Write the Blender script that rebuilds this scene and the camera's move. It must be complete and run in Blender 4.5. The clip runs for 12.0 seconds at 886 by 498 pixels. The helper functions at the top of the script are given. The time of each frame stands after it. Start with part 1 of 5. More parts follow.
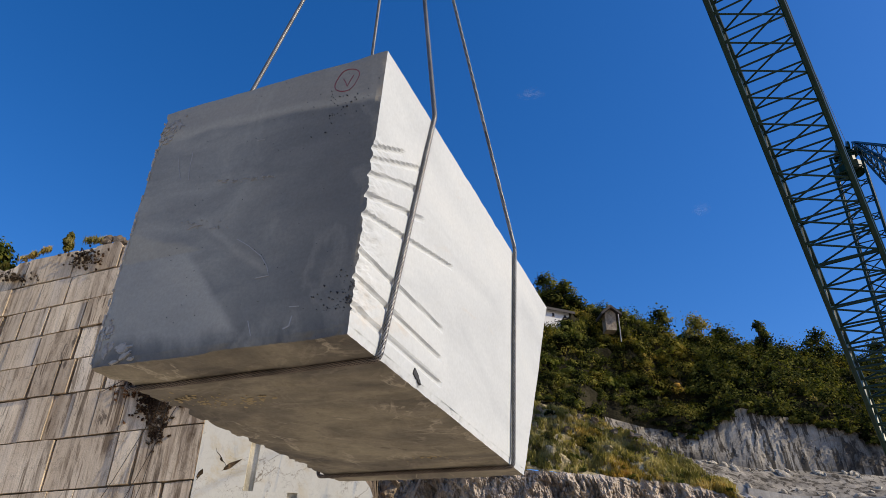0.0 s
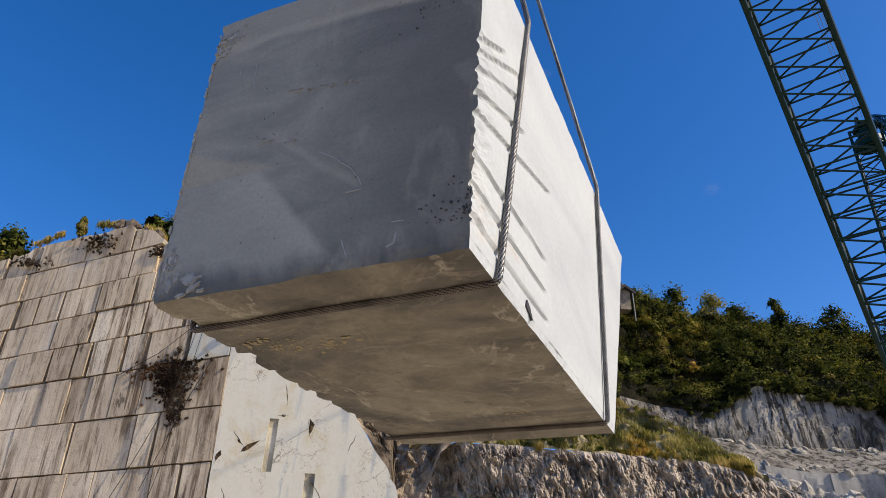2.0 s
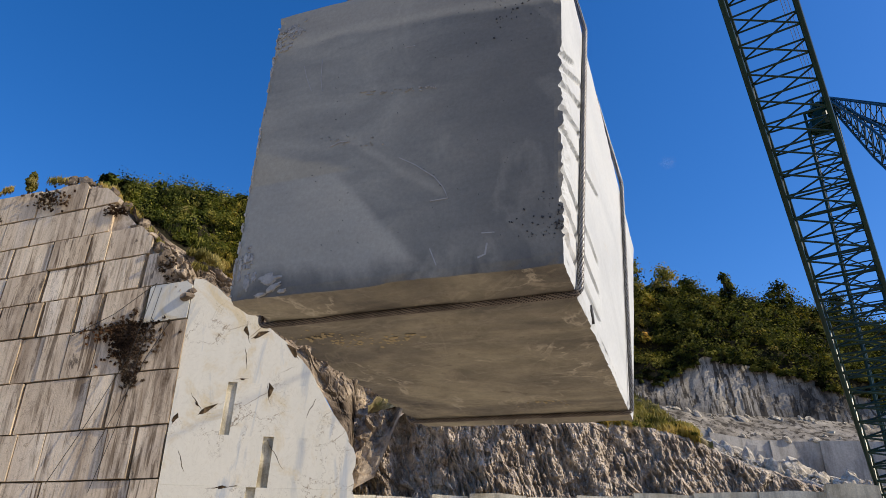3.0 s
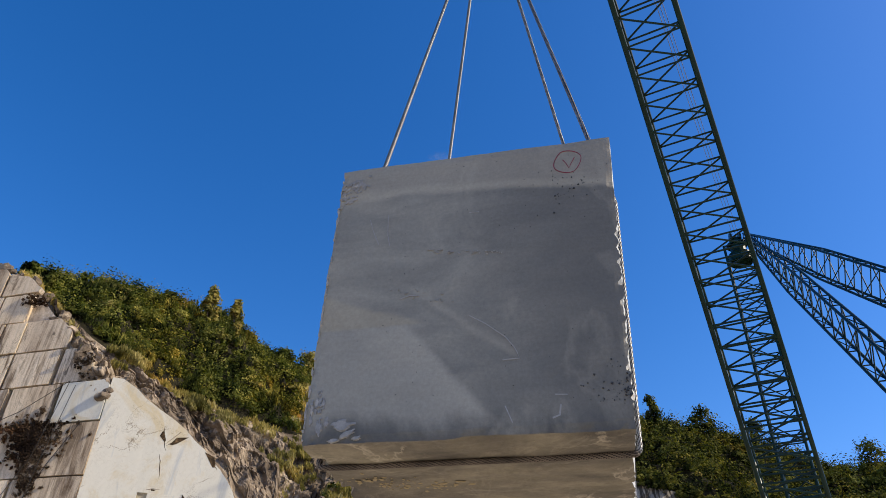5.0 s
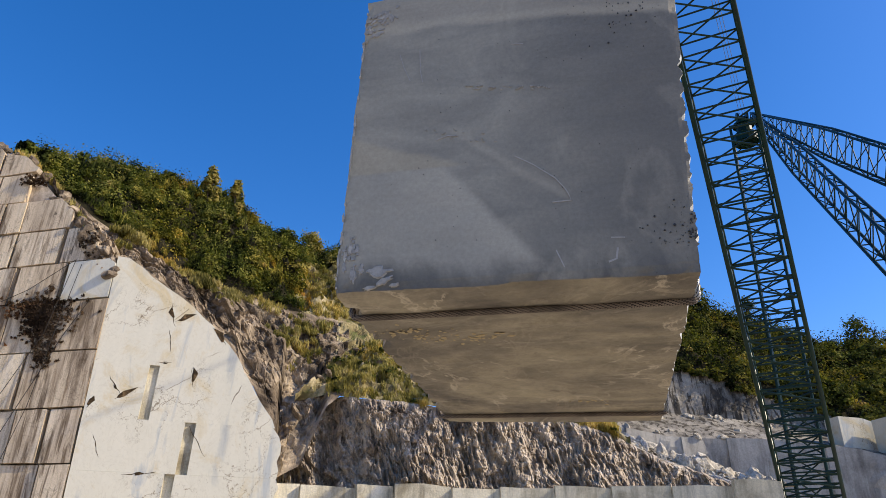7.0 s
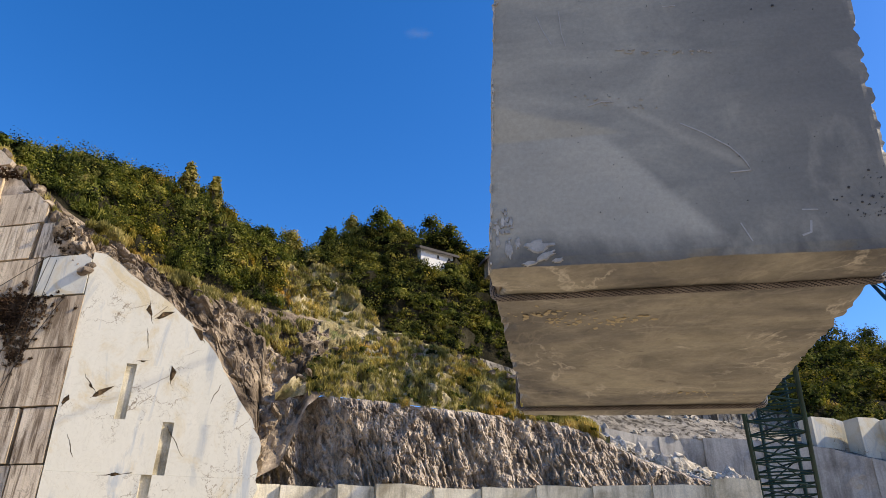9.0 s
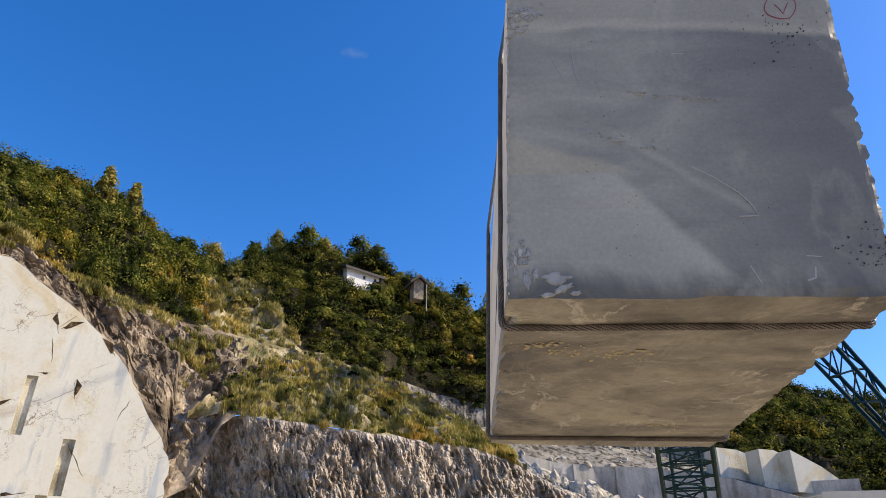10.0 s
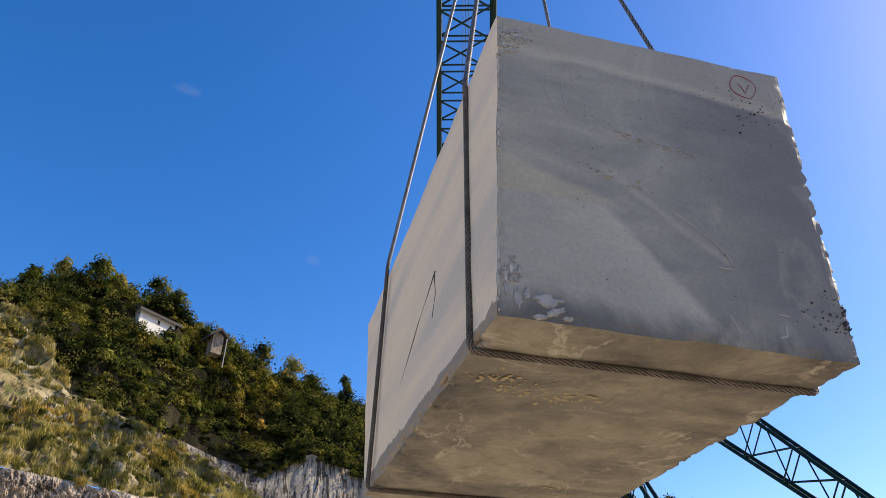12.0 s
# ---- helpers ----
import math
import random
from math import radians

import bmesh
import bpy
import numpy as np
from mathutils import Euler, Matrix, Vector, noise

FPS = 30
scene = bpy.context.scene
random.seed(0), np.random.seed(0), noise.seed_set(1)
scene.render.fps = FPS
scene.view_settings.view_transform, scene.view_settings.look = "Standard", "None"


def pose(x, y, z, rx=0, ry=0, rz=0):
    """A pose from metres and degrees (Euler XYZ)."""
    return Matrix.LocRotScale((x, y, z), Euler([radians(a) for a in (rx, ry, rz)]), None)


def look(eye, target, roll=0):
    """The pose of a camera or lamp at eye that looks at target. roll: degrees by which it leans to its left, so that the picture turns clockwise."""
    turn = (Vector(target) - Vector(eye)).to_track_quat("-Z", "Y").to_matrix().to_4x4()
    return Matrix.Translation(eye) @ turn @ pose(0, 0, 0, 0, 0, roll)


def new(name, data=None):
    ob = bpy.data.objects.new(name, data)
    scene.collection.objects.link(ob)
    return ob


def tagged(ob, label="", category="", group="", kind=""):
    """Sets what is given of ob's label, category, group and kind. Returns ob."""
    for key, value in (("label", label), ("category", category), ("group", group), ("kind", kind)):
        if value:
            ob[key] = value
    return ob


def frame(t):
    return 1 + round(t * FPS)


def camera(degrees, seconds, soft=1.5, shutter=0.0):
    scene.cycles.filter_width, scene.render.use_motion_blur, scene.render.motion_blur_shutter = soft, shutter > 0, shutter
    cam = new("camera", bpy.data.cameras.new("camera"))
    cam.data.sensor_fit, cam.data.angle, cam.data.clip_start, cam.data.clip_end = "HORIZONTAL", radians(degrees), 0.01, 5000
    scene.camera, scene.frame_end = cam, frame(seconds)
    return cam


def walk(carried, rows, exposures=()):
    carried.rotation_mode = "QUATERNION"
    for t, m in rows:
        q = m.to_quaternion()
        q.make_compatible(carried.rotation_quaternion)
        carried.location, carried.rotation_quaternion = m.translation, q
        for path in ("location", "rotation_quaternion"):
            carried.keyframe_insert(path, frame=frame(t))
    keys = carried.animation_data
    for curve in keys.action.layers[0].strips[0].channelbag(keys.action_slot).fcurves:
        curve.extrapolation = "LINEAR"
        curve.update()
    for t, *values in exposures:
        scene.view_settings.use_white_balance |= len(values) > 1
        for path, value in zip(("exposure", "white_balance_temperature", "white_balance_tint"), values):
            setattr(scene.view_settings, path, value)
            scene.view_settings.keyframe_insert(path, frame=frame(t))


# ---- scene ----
cam = camera(65.36, 12.0, soft=0.75)

# seconds, eye x y z, Euler angles
PATH = [
    (0.0, 2.827, -2.983, 1.493, 119.58, -0.92, 23.16),
    (0.5, 2.653, -2.918, 1.478, 119.58, -0.84, 24.28),
    (1.0, 2.472, -2.813, 1.493, 119.56, -0.79, 25.39),
    (1.5, 2.252, -2.667, 1.485, 119.60, -0.85, 25.80),
    (2.0, 1.992, -2.541, 1.455, 118.16, -0.68, 24.17),
    (2.5, 1.597, -2.520, 1.463, 115.74, -0.58, 23.48),
    (3.0, 1.473, -3.001, 1.581, 115.37, -0.47, 20.34),
    (3.5, 1.191, -3.410, 1.604, 118.42, -0.54, 17.07),
    (3.7, 1.232, -3.672, 1.619, 121.16, -0.50, 16.35),
    (5.3, 0.729, -3.655, 1.650, 124.42, -0.61, 13.53),
    (5.5, 0.689, -3.588, 1.628, 122.03, -0.63, 13.57),
    (6.0, 0.660, -3.430, 1.592, 116.24, -0.59, 13.67),
    (6.5, 0.610, -3.379, 1.614, 114.70, -0.58, 13.71),
    (7.0, 0.488, -3.298, 1.620, 114.67, -0.51, 13.71),
    (7.2, 0.422, -3.248, 1.612, 114.73, -0.51, 13.74),
    (8.8, -0.404, -3.136, 1.597, 114.78, -0.25, 12.91),
    (9.0, -0.525, -3.178, 1.614, 114.71, -0.16, 11.60),
    (9.5, -0.738, -3.241, 1.641, 115.27, -0.07, 7.23),
    (10.0, -0.999, -3.244, 1.641, 116.57, -0.07, 4.73),
    (10.5, -1.178, -3.245, 1.651, 120.61, -0.27, 3.51),
    (11.0, -1.294, -3.055, 1.631, 122.33, -0.40, 1.92),
    (11.5, -1.433, -2.886, 1.596, 122.45, -0.45, -0.02),
    (11.7, -1.617, -2.781, 1.565, 122.59, -0.40, -8.93),
    (11.8, -1.687, -2.741, 1.547, 122.65, -0.48, -11.21),
    (12.0, -1.814, -2.677, 1.540, 122.52, -0.30, -13.13),
]
walk(cam, [(r[0], pose(*r[1:])) for r in PATH], exposures=[(0.0, -0.33, 6900, 9), (2.5, -0.24, 6950, 9), (6.0, -0.02, 7000, 9), (9.0, 0.14, 7080, 9), (11.0, 0.20, 7200, 9), (12.0, 0.14, 7400, 9)])

# ---- light ----
SKY_SAT = 1.36
SUN_AZ, SUN_EL = 84.0, 36.0      # degrees from +y towards +x, degrees above the horizon
world = bpy.data.worlds.new("sky")
scene.world = world
world.use_nodes = True
wn = world.node_tree
sky = wn.nodes.new("ShaderNodeTexSky")
sky.sky_type = "NISHITA"
sky.sun_disc = False
sky.sun_elevation = radians(SUN_EL)
sky.sun_rotation = radians(SUN_AZ)
sky.altitude = 600
sky.air_density, sky.dust_density, sky.ozone_density = 1.0, 0.9, 3.0
deep = wn.nodes.new("ShaderNodeHueSaturation")
deep.inputs["Saturation"].default_value = SKY_SAT
wn.links.new(sky.outputs[0], deep.inputs["Color"])
tint = wn.nodes.new("ShaderNodeMix")
tint.data_type, tint.blend_type = "RGBA", "MULTIPLY"
tint.inputs[0].default_value = 1.0
tint.inputs[7].default_value = (1.00, 0.95, 1.19, 1)
wn.links.new(deep.outputs[0], tint.inputs[6])
wn.links.new(tint.outputs[2], wn.nodes["Background"].inputs[0])
wn.nodes["Background"].inputs[1].default_value = 0.19
sun_data = bpy.data.lights.new("sun", "SUN")
sun_data.energy, sun_data.angle, sun_data.color = 5.0, radians(0.5), (1.0, 0.905, 0.74)
sun = new("sun", sun_data)
sun_dir = Vector((math.sin(radians(SUN_AZ)) * math.cos(radians(SUN_EL)),
                  math.cos(radians(SUN_AZ)) * math.cos(radians(SUN_EL)), math.sin(radians(SUN_EL))))
sun.matrix_world = look(sun_dir * 300, (0, 0, 0))

# ---- materials ----
def nodes_of(name):
    m = bpy.data.materials.new(name)
    m.use_nodes = True
    return m, m.node_tree, m.node_tree.nodes["Principled BSDF"]


def add(nt, kind, **values):
    n = nt.nodes.new(kind)
    for k, v in values.items():
        n.inputs[k].default_value = v
    return n


def coords(nt, scale=(1, 1, 1), turn=(0, 0, 0)):
    tc = nt.nodes.new("ShaderNodeTexCoord")
    mp = add(nt, "ShaderNodeMapping", Scale=scale, Rotation=[radians(a) for a in turn])
    nt.links.new(tc.outputs["Object"], mp.inputs["Vector"])
    return mp.outputs[0]


def noise_tex(nt, vec, scale, detail=6.0, rough=0.6, distort=0.0):
    n = add(nt, "ShaderNodeTexNoise", Scale=scale, Detail=detail, Roughness=rough, Distortion=distort)
    nt.links.new(vec, n.inputs["Vector"])
    return n.outputs["Fac"]


def ramp(nt, fac, stops):
    r = nt.nodes.new("ShaderNodeValToRGB")
    e = r.color_ramp.elements
    while len(e) < len(stops):
        e.new(0.5)
    for el, (p, c) in zip(e, stops):
        el.position = p
        el.color = (c, c, c, 1) if isinstance(c, (int, float)) else (*c, 1)
    nt.links.new(fac, r.inputs[0])
    return r.outputs[0]


def mix(nt, fac, a, b, blend="MIX"):
    n = nt.nodes.new("ShaderNodeMix")
    n.data_type, n.blend_type = "RGBA", blend
    for sock, v in ((n.inputs[0], fac), (n.inputs[6], a), (n.inputs[7], b)):
        if isinstance(v, (int, float)):
            sock.default_value = v
        elif isinstance(v, tuple):
            sock.default_value = (*v, 1)
        else:
            nt.links.new(v, sock)
    return n.outputs[2]


def bump(nt, bsdf, height, strength, distance):
    b = add(nt, "ShaderNodeBump", Strength=strength, Distance=distance)
    nt.links.new(height, b.inputs["Height"])
    nt.links.new(b.outputs[0], bsdf.inputs["Normal"])


def finish(nt, bsdf, colour, rough, metal=0.0, spec=0.3):
    if isinstance(colour, tuple):
        bsdf.inputs["Base Color"].default_value = (*colour, 1)
    else:
        nt.links.new(colour, bsdf.inputs["Base Color"])
    bsdf.inputs["Roughness"].default_value = rough
    bsdf.inputs["Metallic"].default_value = metal
    bsdf.inputs["Specular IOR Level"].default_value = spec


def rock_material(name, dark, mid, light, scale, streak=(1, 1, 0.2), rough=0.9, depth=0.3, patch=None, lines=False):
    """Broken or sawn stone: broad tones, streaks along one way, fine grain and relief."""
    m, nt, b = nodes_of(name)
    big = noise_tex(nt, coords(nt), scale, 5, 0.65, 0.4)
    col = ramp(nt, big, [(0.30, dark), (0.5, mid), (0.72, light)])
    st = noise_tex(nt, coords(nt, streak), scale * 4, 8, 0.7)
    col = mix(nt, 0.75, col, ramp(nt, st, [(0.32, 0.35), (0.5, 0.95), (0.7, 1.25)]), "MULTIPLY")
    fine = noise_tex(nt, coords(nt), scale * 30, 8, 0.7)
    col = mix(nt, 0.5, col, ramp(nt, fine, [(0.3, 0.6), (0.6, 1.1)]), "MULTIPLY")
    if patch:
        pn = noise_tex(nt, coords(nt, (1, 1, 0.6)), scale * 1.7, 4, 0.6, 1.0)
        col = mix(nt, ramp(nt, pn, [(0.56, 0.0), (0.68, 0.8)]), col, patch)
    if lines:
        run = noise_tex(nt, coords(nt, (1, 1, 0.05), (0, 8, 0)), 1.1, 5, 0.65, 0.6)
        col = mix(nt, ramp(nt, run, [(0.51, 0.0), (0.57, 0.9)]), col, dark)
    finish(nt, b, col, rough, spec=0.08)
    bump(nt, b, mix(nt, 0.5, st, fine), 0.7, depth)
    return m


def wall_stone_material():
    """Sawn marble wall, weathered: tall rain streaks in beige, brown and grey."""
    m, nt, b = nodes_of("weathered_sawn_marble")
    oi = nt.nodes.new("ShaderNodeObjectInfo")
    shift = nt.nodes.new("ShaderNodeVectorMath")
    shift.operation = "ADD"
    cx = coords(nt, (1, 1, 0.05))
    nt.links.new(cx, shift.inputs[0])
    mul = nt.nodes.new("ShaderNodeVectorMath")
    mul.operation = "MULTIPLY"
    nt.links.new(oi.outputs["Random"], mul.inputs[0])
    mul.inputs[1].default_value = (7, 5, 3)
    nt.links.new(mul.outputs[0], shift.inputs[1])
    st = noise_tex(nt, shift.outputs[0], 0.42, 4, 0.55, 0.6)
    col = ramp(nt, st, [(0.28, (0.50, 0.43, 0.33)), (0.44, (0.65, 0.57, 0.45)), (0.58, (0.76, 0.68, 0.54)), (0.74, (0.64, 0.60, 0.53))])
    gate = noise_tex(nt, coords(nt, (1, 1, 0.25)), 0.30, 5, 0.7, 0.8)
    gate = ramp(nt, gate, [(0.42, 0.0), (0.58, 1.0)])
    for size, lo, hi, much in ((0.9, 0.56, 0.60, 0.75), (2.2, 0.56, 0.61, 0.8), (5.0, 0.56, 0.64, 0.6)):
        drip = noise_tex(nt, coords(nt, (1, 1, 0.07), (0, 4, 0)), size, 3, 0.55, 0.5)
        dark = mix(nt, 1.0, ramp(nt, drip, [(lo, 0.0), (hi, much)]), gate, "MULTIPLY")
        col = mix(nt, dark, col, (0.15, 0.11, 0.075))
    thin = noise_tex(nt, coords(nt, (1, 1, 0.035), (0, 3, 0)), 1.6, 6, 0.7, 0.8)
    col = mix(nt, ramp(nt, noise_tex(nt, coords(nt, (1, 1, 0.4)), 0.2, 3, 0.6), [(0.35, 0.35), (0.6, 1.0)]), col, ramp(nt, thin, [(0.34, (0.46, 0.40, 0.35)), (0.46, (0.90, 0.87, 0.84)), (0.60, (1.05, 1.03, 1.0)), (0.72, (0.84, 0.82, 0.82))]), "MULTIPLY")
    pale = noise_tex(nt, coords(nt, (1, 1, 0.08)), 1.9, 4, 0.6, 0.6)
    col = mix(nt, ramp(nt, pale, [(0.58, 0.0), (0.70, 0.40)]), col, (0.74, 0.68, 0.58))
    big = noise_tex(nt, coords(nt), 0.09, 4, 0.6)
    col = mix(nt, 0.65, col, ramp(nt, big, [(0.3, (0.66, 0.58, 0.50)), (0.6, (1.05, 1.0, 0.94))]), "MULTIPLY")
    tone = ramp(nt, oi.outputs["Random"], [(0.0, (0.78, 0.74, 0.70)), (0.25, (0.93, 0.88, 0.81)), (0.6, (0.98, 0.95, 0.91)), (1.0, (1.10, 1.07, 1.01))])
    col = mix(nt, 1.0, col, tone, "MULTIPLY")
    stain = noise_tex(nt, coords(nt, (1, 1, 0.45)), 0.20, 7, 0.75, 1.8)
    col = mix(nt, ramp(nt, stain, [(0.62, 0.0), (0.67, 0.8)]), col, (0.085, 0.065, 0.05))
    crk = noise_tex(nt, coords(nt, (1, 1, 0.5), (0, 30, 40)), 0.35, 8, 0.6, 2.0)
    col = mix(nt, ramp(nt, crk, [(0.492, 0.0), (0.50, 0.6), (0.508, 0.0)]), col, (0.12, 0.09, 0.065))
    fine = noise_tex(nt, coords(nt), 6.0, 6, 0.7)
    col = mix(nt, 0.45, col, ramp(nt, fine, [(0.3, 0.65), (0.65, 1.1)]), "MULTIPLY")
    finish(nt, b, col, 0.9, spec=0.1)
    bump(nt, b, mix(nt, 0.4, st, fine), 0.6, 0.15)
    return m


def white_stone_material():
    """Freshly sawn marble: near white with ochre stains, grey bands and hair cracks."""
    m, nt, b = nodes_of("fresh_white_marble")
    band = noise_tex(nt, coords(nt, (0.5, 0.5, 0.10), (0, 34, 20)), 0.55, 7, 0.6, 0.9)
    col = ramp(nt, band, [(0.32, (0.38, 0.39, 0.375)), (0.43, (0.60, 0.565, 0.46)), (0.57, (0.63, 0.59, 0.48)), (0.65, (0.42, 0.435, 0.42)), (0.74, (0.57, 0.55, 0.48))])
    och = noise_tex(nt, coords(nt), 0.16, 7, 0.7, 1.0)
    col = mix(nt, ramp(nt, och, [(0.52, 0.0), (0.64, 0.65)]), col, (0.54, 0.42, 0.22))
    vein = noise_tex(nt, coords(nt, (1, 1, 0.7), (0, 40, 0)), 0.5, 8, 0.62, 2.2)
    col = mix(nt, ramp(nt, vein, [(0.490, 0.0), (0.50, 0.40), (0.510, 0.0)]), col, (0.40, 0.34, 0.24))
    crack = add(nt, "ShaderNodeTexVoronoi", Scale=0.34)
    crack.feature = "DISTANCE_TO_EDGE"
    warp = noise_tex(nt, coords(nt), 0.7, 5, 0.7)
    wv = nt.nodes.new("ShaderNodeVectorMath")
    wv.operation = "MULTIPLY_ADD"
    cv = nt.nodes.new("ShaderNodeCombineXYZ")
    for i in range(3):
        nt.links.new(warp, cv.inputs[i])
    nt.links.new(cv.outputs[0], wv.inputs[0])
    wv.inputs[1].default_value = (4, 4, 4)
    nt.links.new(coords(nt), wv.inputs[2])
    nt.links.new(wv.outputs[0], crack.inputs["Vector"])
    gate = noise_tex(nt, coords(nt), 0.15, 3, 0.5)
    lines = ramp(nt, crack.outputs["Distance"], [(0.0, 0.9), (0.016, 0.0)])
    lines = mix(nt, 1.0, lines, ramp(nt, gate, [(0.46, 0.0), (0.54, 1.0)]), "MULTIPLY")
    col = mix(nt, lines, col, (0.16, 0.11, 0.06))
    fine = noise_tex(nt, coords(nt), 3.0, 8, 0.7)
    col = mix(nt, 0.18, col, ramp(nt, fine, [(0.3, 0.75), (0.6, 1.06)]), "MULTIPLY")
    finish(nt, b, col, 0.7)
    bump(nt, b, mix(nt, 0.5, band, fine), 0.15, 0.06)
    return m


def leaf_material(name, stops):
    m, nt, b = nodes_of(name)
    geo = nt.nodes.new("ShaderNodeNewGeometry")
    big = noise_tex(nt, coords(nt), 0.34, 3, 0.55)
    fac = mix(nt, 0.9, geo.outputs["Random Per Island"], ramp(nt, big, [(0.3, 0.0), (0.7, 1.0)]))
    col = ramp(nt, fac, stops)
    # broad tone patches; the dark ones stand in for shade between shrubs
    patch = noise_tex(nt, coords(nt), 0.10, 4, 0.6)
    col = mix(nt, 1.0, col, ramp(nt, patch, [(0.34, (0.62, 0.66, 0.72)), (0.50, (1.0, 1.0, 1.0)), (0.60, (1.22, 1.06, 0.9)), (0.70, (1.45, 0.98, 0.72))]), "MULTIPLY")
    finish(nt, b, col, 0.75, spec=0.03)
    tr = nt.nodes.new("ShaderNodeBsdfTranslucent")
    nt.links.new(mix(nt, 1.0, col, (1.1, 1.25, 0.5), "MULTIPLY"), tr.inputs["Color"])
    ms = nt.nodes.new("ShaderNodeMixShader")
    ms.inputs[0].default_value = 0.28
    nt.links.new(b.outputs[0], ms.inputs[1])
    nt.links.new(tr.outputs[0], ms.inputs[2])
    nt.links.new(ms.outputs[0], nt.nodes["Material Output"].inputs[0])
    return m


def paint_material(name, colour, rough=0.5, metal=0.0, grime=0.5, scale=1.0, spec=0.4):
    m, nt, b = nodes_of(name)
    n = noise_tex(nt, coords(nt), scale, 6, 0.7)
    dark = tuple(c * (1 - grime) for c in colour)
    finish(nt, b, ramp(nt, n, [(0.3, dark), (0.6, colour)]), rough, metal, spec)
    return m


M_WALL = wall_stone_material()
M_WHITE = white_stone_material()
M_ROUGH = rock_material("hewn_brown_rock", (0.17, 0.13, 0.098), (0.44, 0.365, 0.285), (0.72, 0.62, 0.50), 0.35, (1, 1, 0.4), depth=0.25)
M_SLOPE = rock_material("broken_ochre_rock", (0.045, 0.033, 0.024), (0.24, 0.185, 0.13), (0.70, 0.56, 0.39), 0.20, (1, 1, 0.6), depth=0.3)
M_GREY = rock_material("grey_sawn_rock", (0.045, 0.038, 0.03), (0.28, 0.25, 0.205), (0.46, 0.415, 0.345), 0.16, (1, 1, 0.04), depth=0.12, lines=True)
M_LEDGE = rock_material("pale_ledge_stone", (0.30, 0.25, 0.16), (0.68, 0.60, 0.43), (0.80, 0.72, 0.54), 0.2, (1, 1, 0.12), depth=0.2)
M_TERRACE = rock_material("sawn_grey_stone", (0.26, 0.235, 0.20), (0.46, 0.42, 0.36), (0.60, 0.555, 0.47), 0.12, (1, 1, 0.15), depth=0.08)
M_CREVICE = rock_material("crevice_rock_shade", (0.02, 0.015, 0.01), (0.06, 0.04, 0.022), (0.22, 0.14, 0.07), 1.6, (1, 1, 1), depth=0.1)
M_RUBBLE = rock_material("marble_rubble", (0.22, 0.18, 0.13), (0.62, 0.55, 0.44), (0.84, 0.78, 0.67), 0.5, (1, 1, 0.7), depth=0.5)
# earth taken near black to stand in for shade between the shrubs
M_SHADE_SOIL = rock_material("shade_dark_soil", (0.010, 0.009, 0.005), (0.026, 0.023, 0.012), (0.055, 0.047, 0.026), 0.2, (1, 1, 1), depth=0.4)
M_GRASSY = rock_material("dry_grass_soil", (0.09, 0.07, 0.03), (0.32, 0.26, 0.13), (0.66, 0.56, 0.38), 0.3, (1, 1, 0.8), depth=0.4, patch=(0.10, 0.115, 0.035))
M_GROUND = rock_material("quarry_gravel", (0.54, 0.46, 0.355), (0.66, 0.565, 0.435), (0.75, 0.66, 0.525), 0.15, (1, 1, 1), depth=0.05)
# near-black low stops put the shade inside the shrubs into the leaf colour
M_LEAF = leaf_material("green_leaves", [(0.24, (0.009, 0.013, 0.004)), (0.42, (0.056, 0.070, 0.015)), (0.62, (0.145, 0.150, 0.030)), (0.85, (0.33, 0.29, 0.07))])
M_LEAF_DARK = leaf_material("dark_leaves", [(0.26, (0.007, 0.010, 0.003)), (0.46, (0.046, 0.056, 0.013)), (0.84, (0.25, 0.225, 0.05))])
M_LEAF_GOLD = leaf_material("autumn_leaves", [(0.2, (0.10, 0.10, 0.028)), (0.5, (0.27, 0.225, 0.06)), (0.9, (0.44, 0.33, 0.11))])
M_TWIG = leaf_material("dead_twigs", [(0.2, (0.030, 0.020, 0.014)), (0.5, (0.075, 0.050, 0.034)), (0.9, (0.17, 0.12, 0.08))])
M_DRY = leaf_material("dry_grass_blades", [(0.2, (0.13, 0.115, 0.03)), (0.45, (0.31, 0.25, 0.07)), (0.85, (0.54, 0.43, 0.18))])
M_BARK = paint_material("bark", (0.10, 0.075, 0.05), 0.9, 0, 0.5, 2.0)
M_GREEN = paint_material("crane_green_paint", (0.004, 0.024, 0.017), 0.35, 0, 0.5, 0.6, 0.2)
M_STEEL = paint_material("wire_rope_steel", (0.27, 0.265, 0.255), 0.4, 0.4, 0.6, 3.0)
# dark tone painted into the rope grooves as shade; the saw wires share it
M_DARK_WIRE = paint_material("dark_wire_groove_shade", (0.03, 0.024, 0.018), 0.6, 0, 0.4, 8.0, 0.2)
M_OILY = paint_material("oily_wire_rope", (0.19, 0.15, 0.115), 0.55, 0.0, 0.65, 5.0, 0.25)
M_PLASTER = paint_material("white_plaster", (0.70, 0.68, 0.64), 0.9, 0, 0.15, 0.6)
M_ROOF = paint_material("dark_roof_slates", (0.06, 0.052, 0.048), 0.8, 0, 0.4, 2.0)
M_HOUSESTONE = rock_material("house_stone", (0.15, 0.12, 0.09), (0.32, 0.26, 0.19), (0.45, 0.38, 0.28), 0.8, (1, 1, 1), depth=0.1)
M_DARK = paint_material("dark_opening", (0.02, 0.02, 0.02), 0.6)
M_RED = paint_material("red_paint", (0.55, 0.03, 0.03), 0.5, 0, 0.2)
M_MARK = paint_material("dark_red_marker", (0.30, 0.045, 0.07), 0.7, 0, 0.5, 20.0)


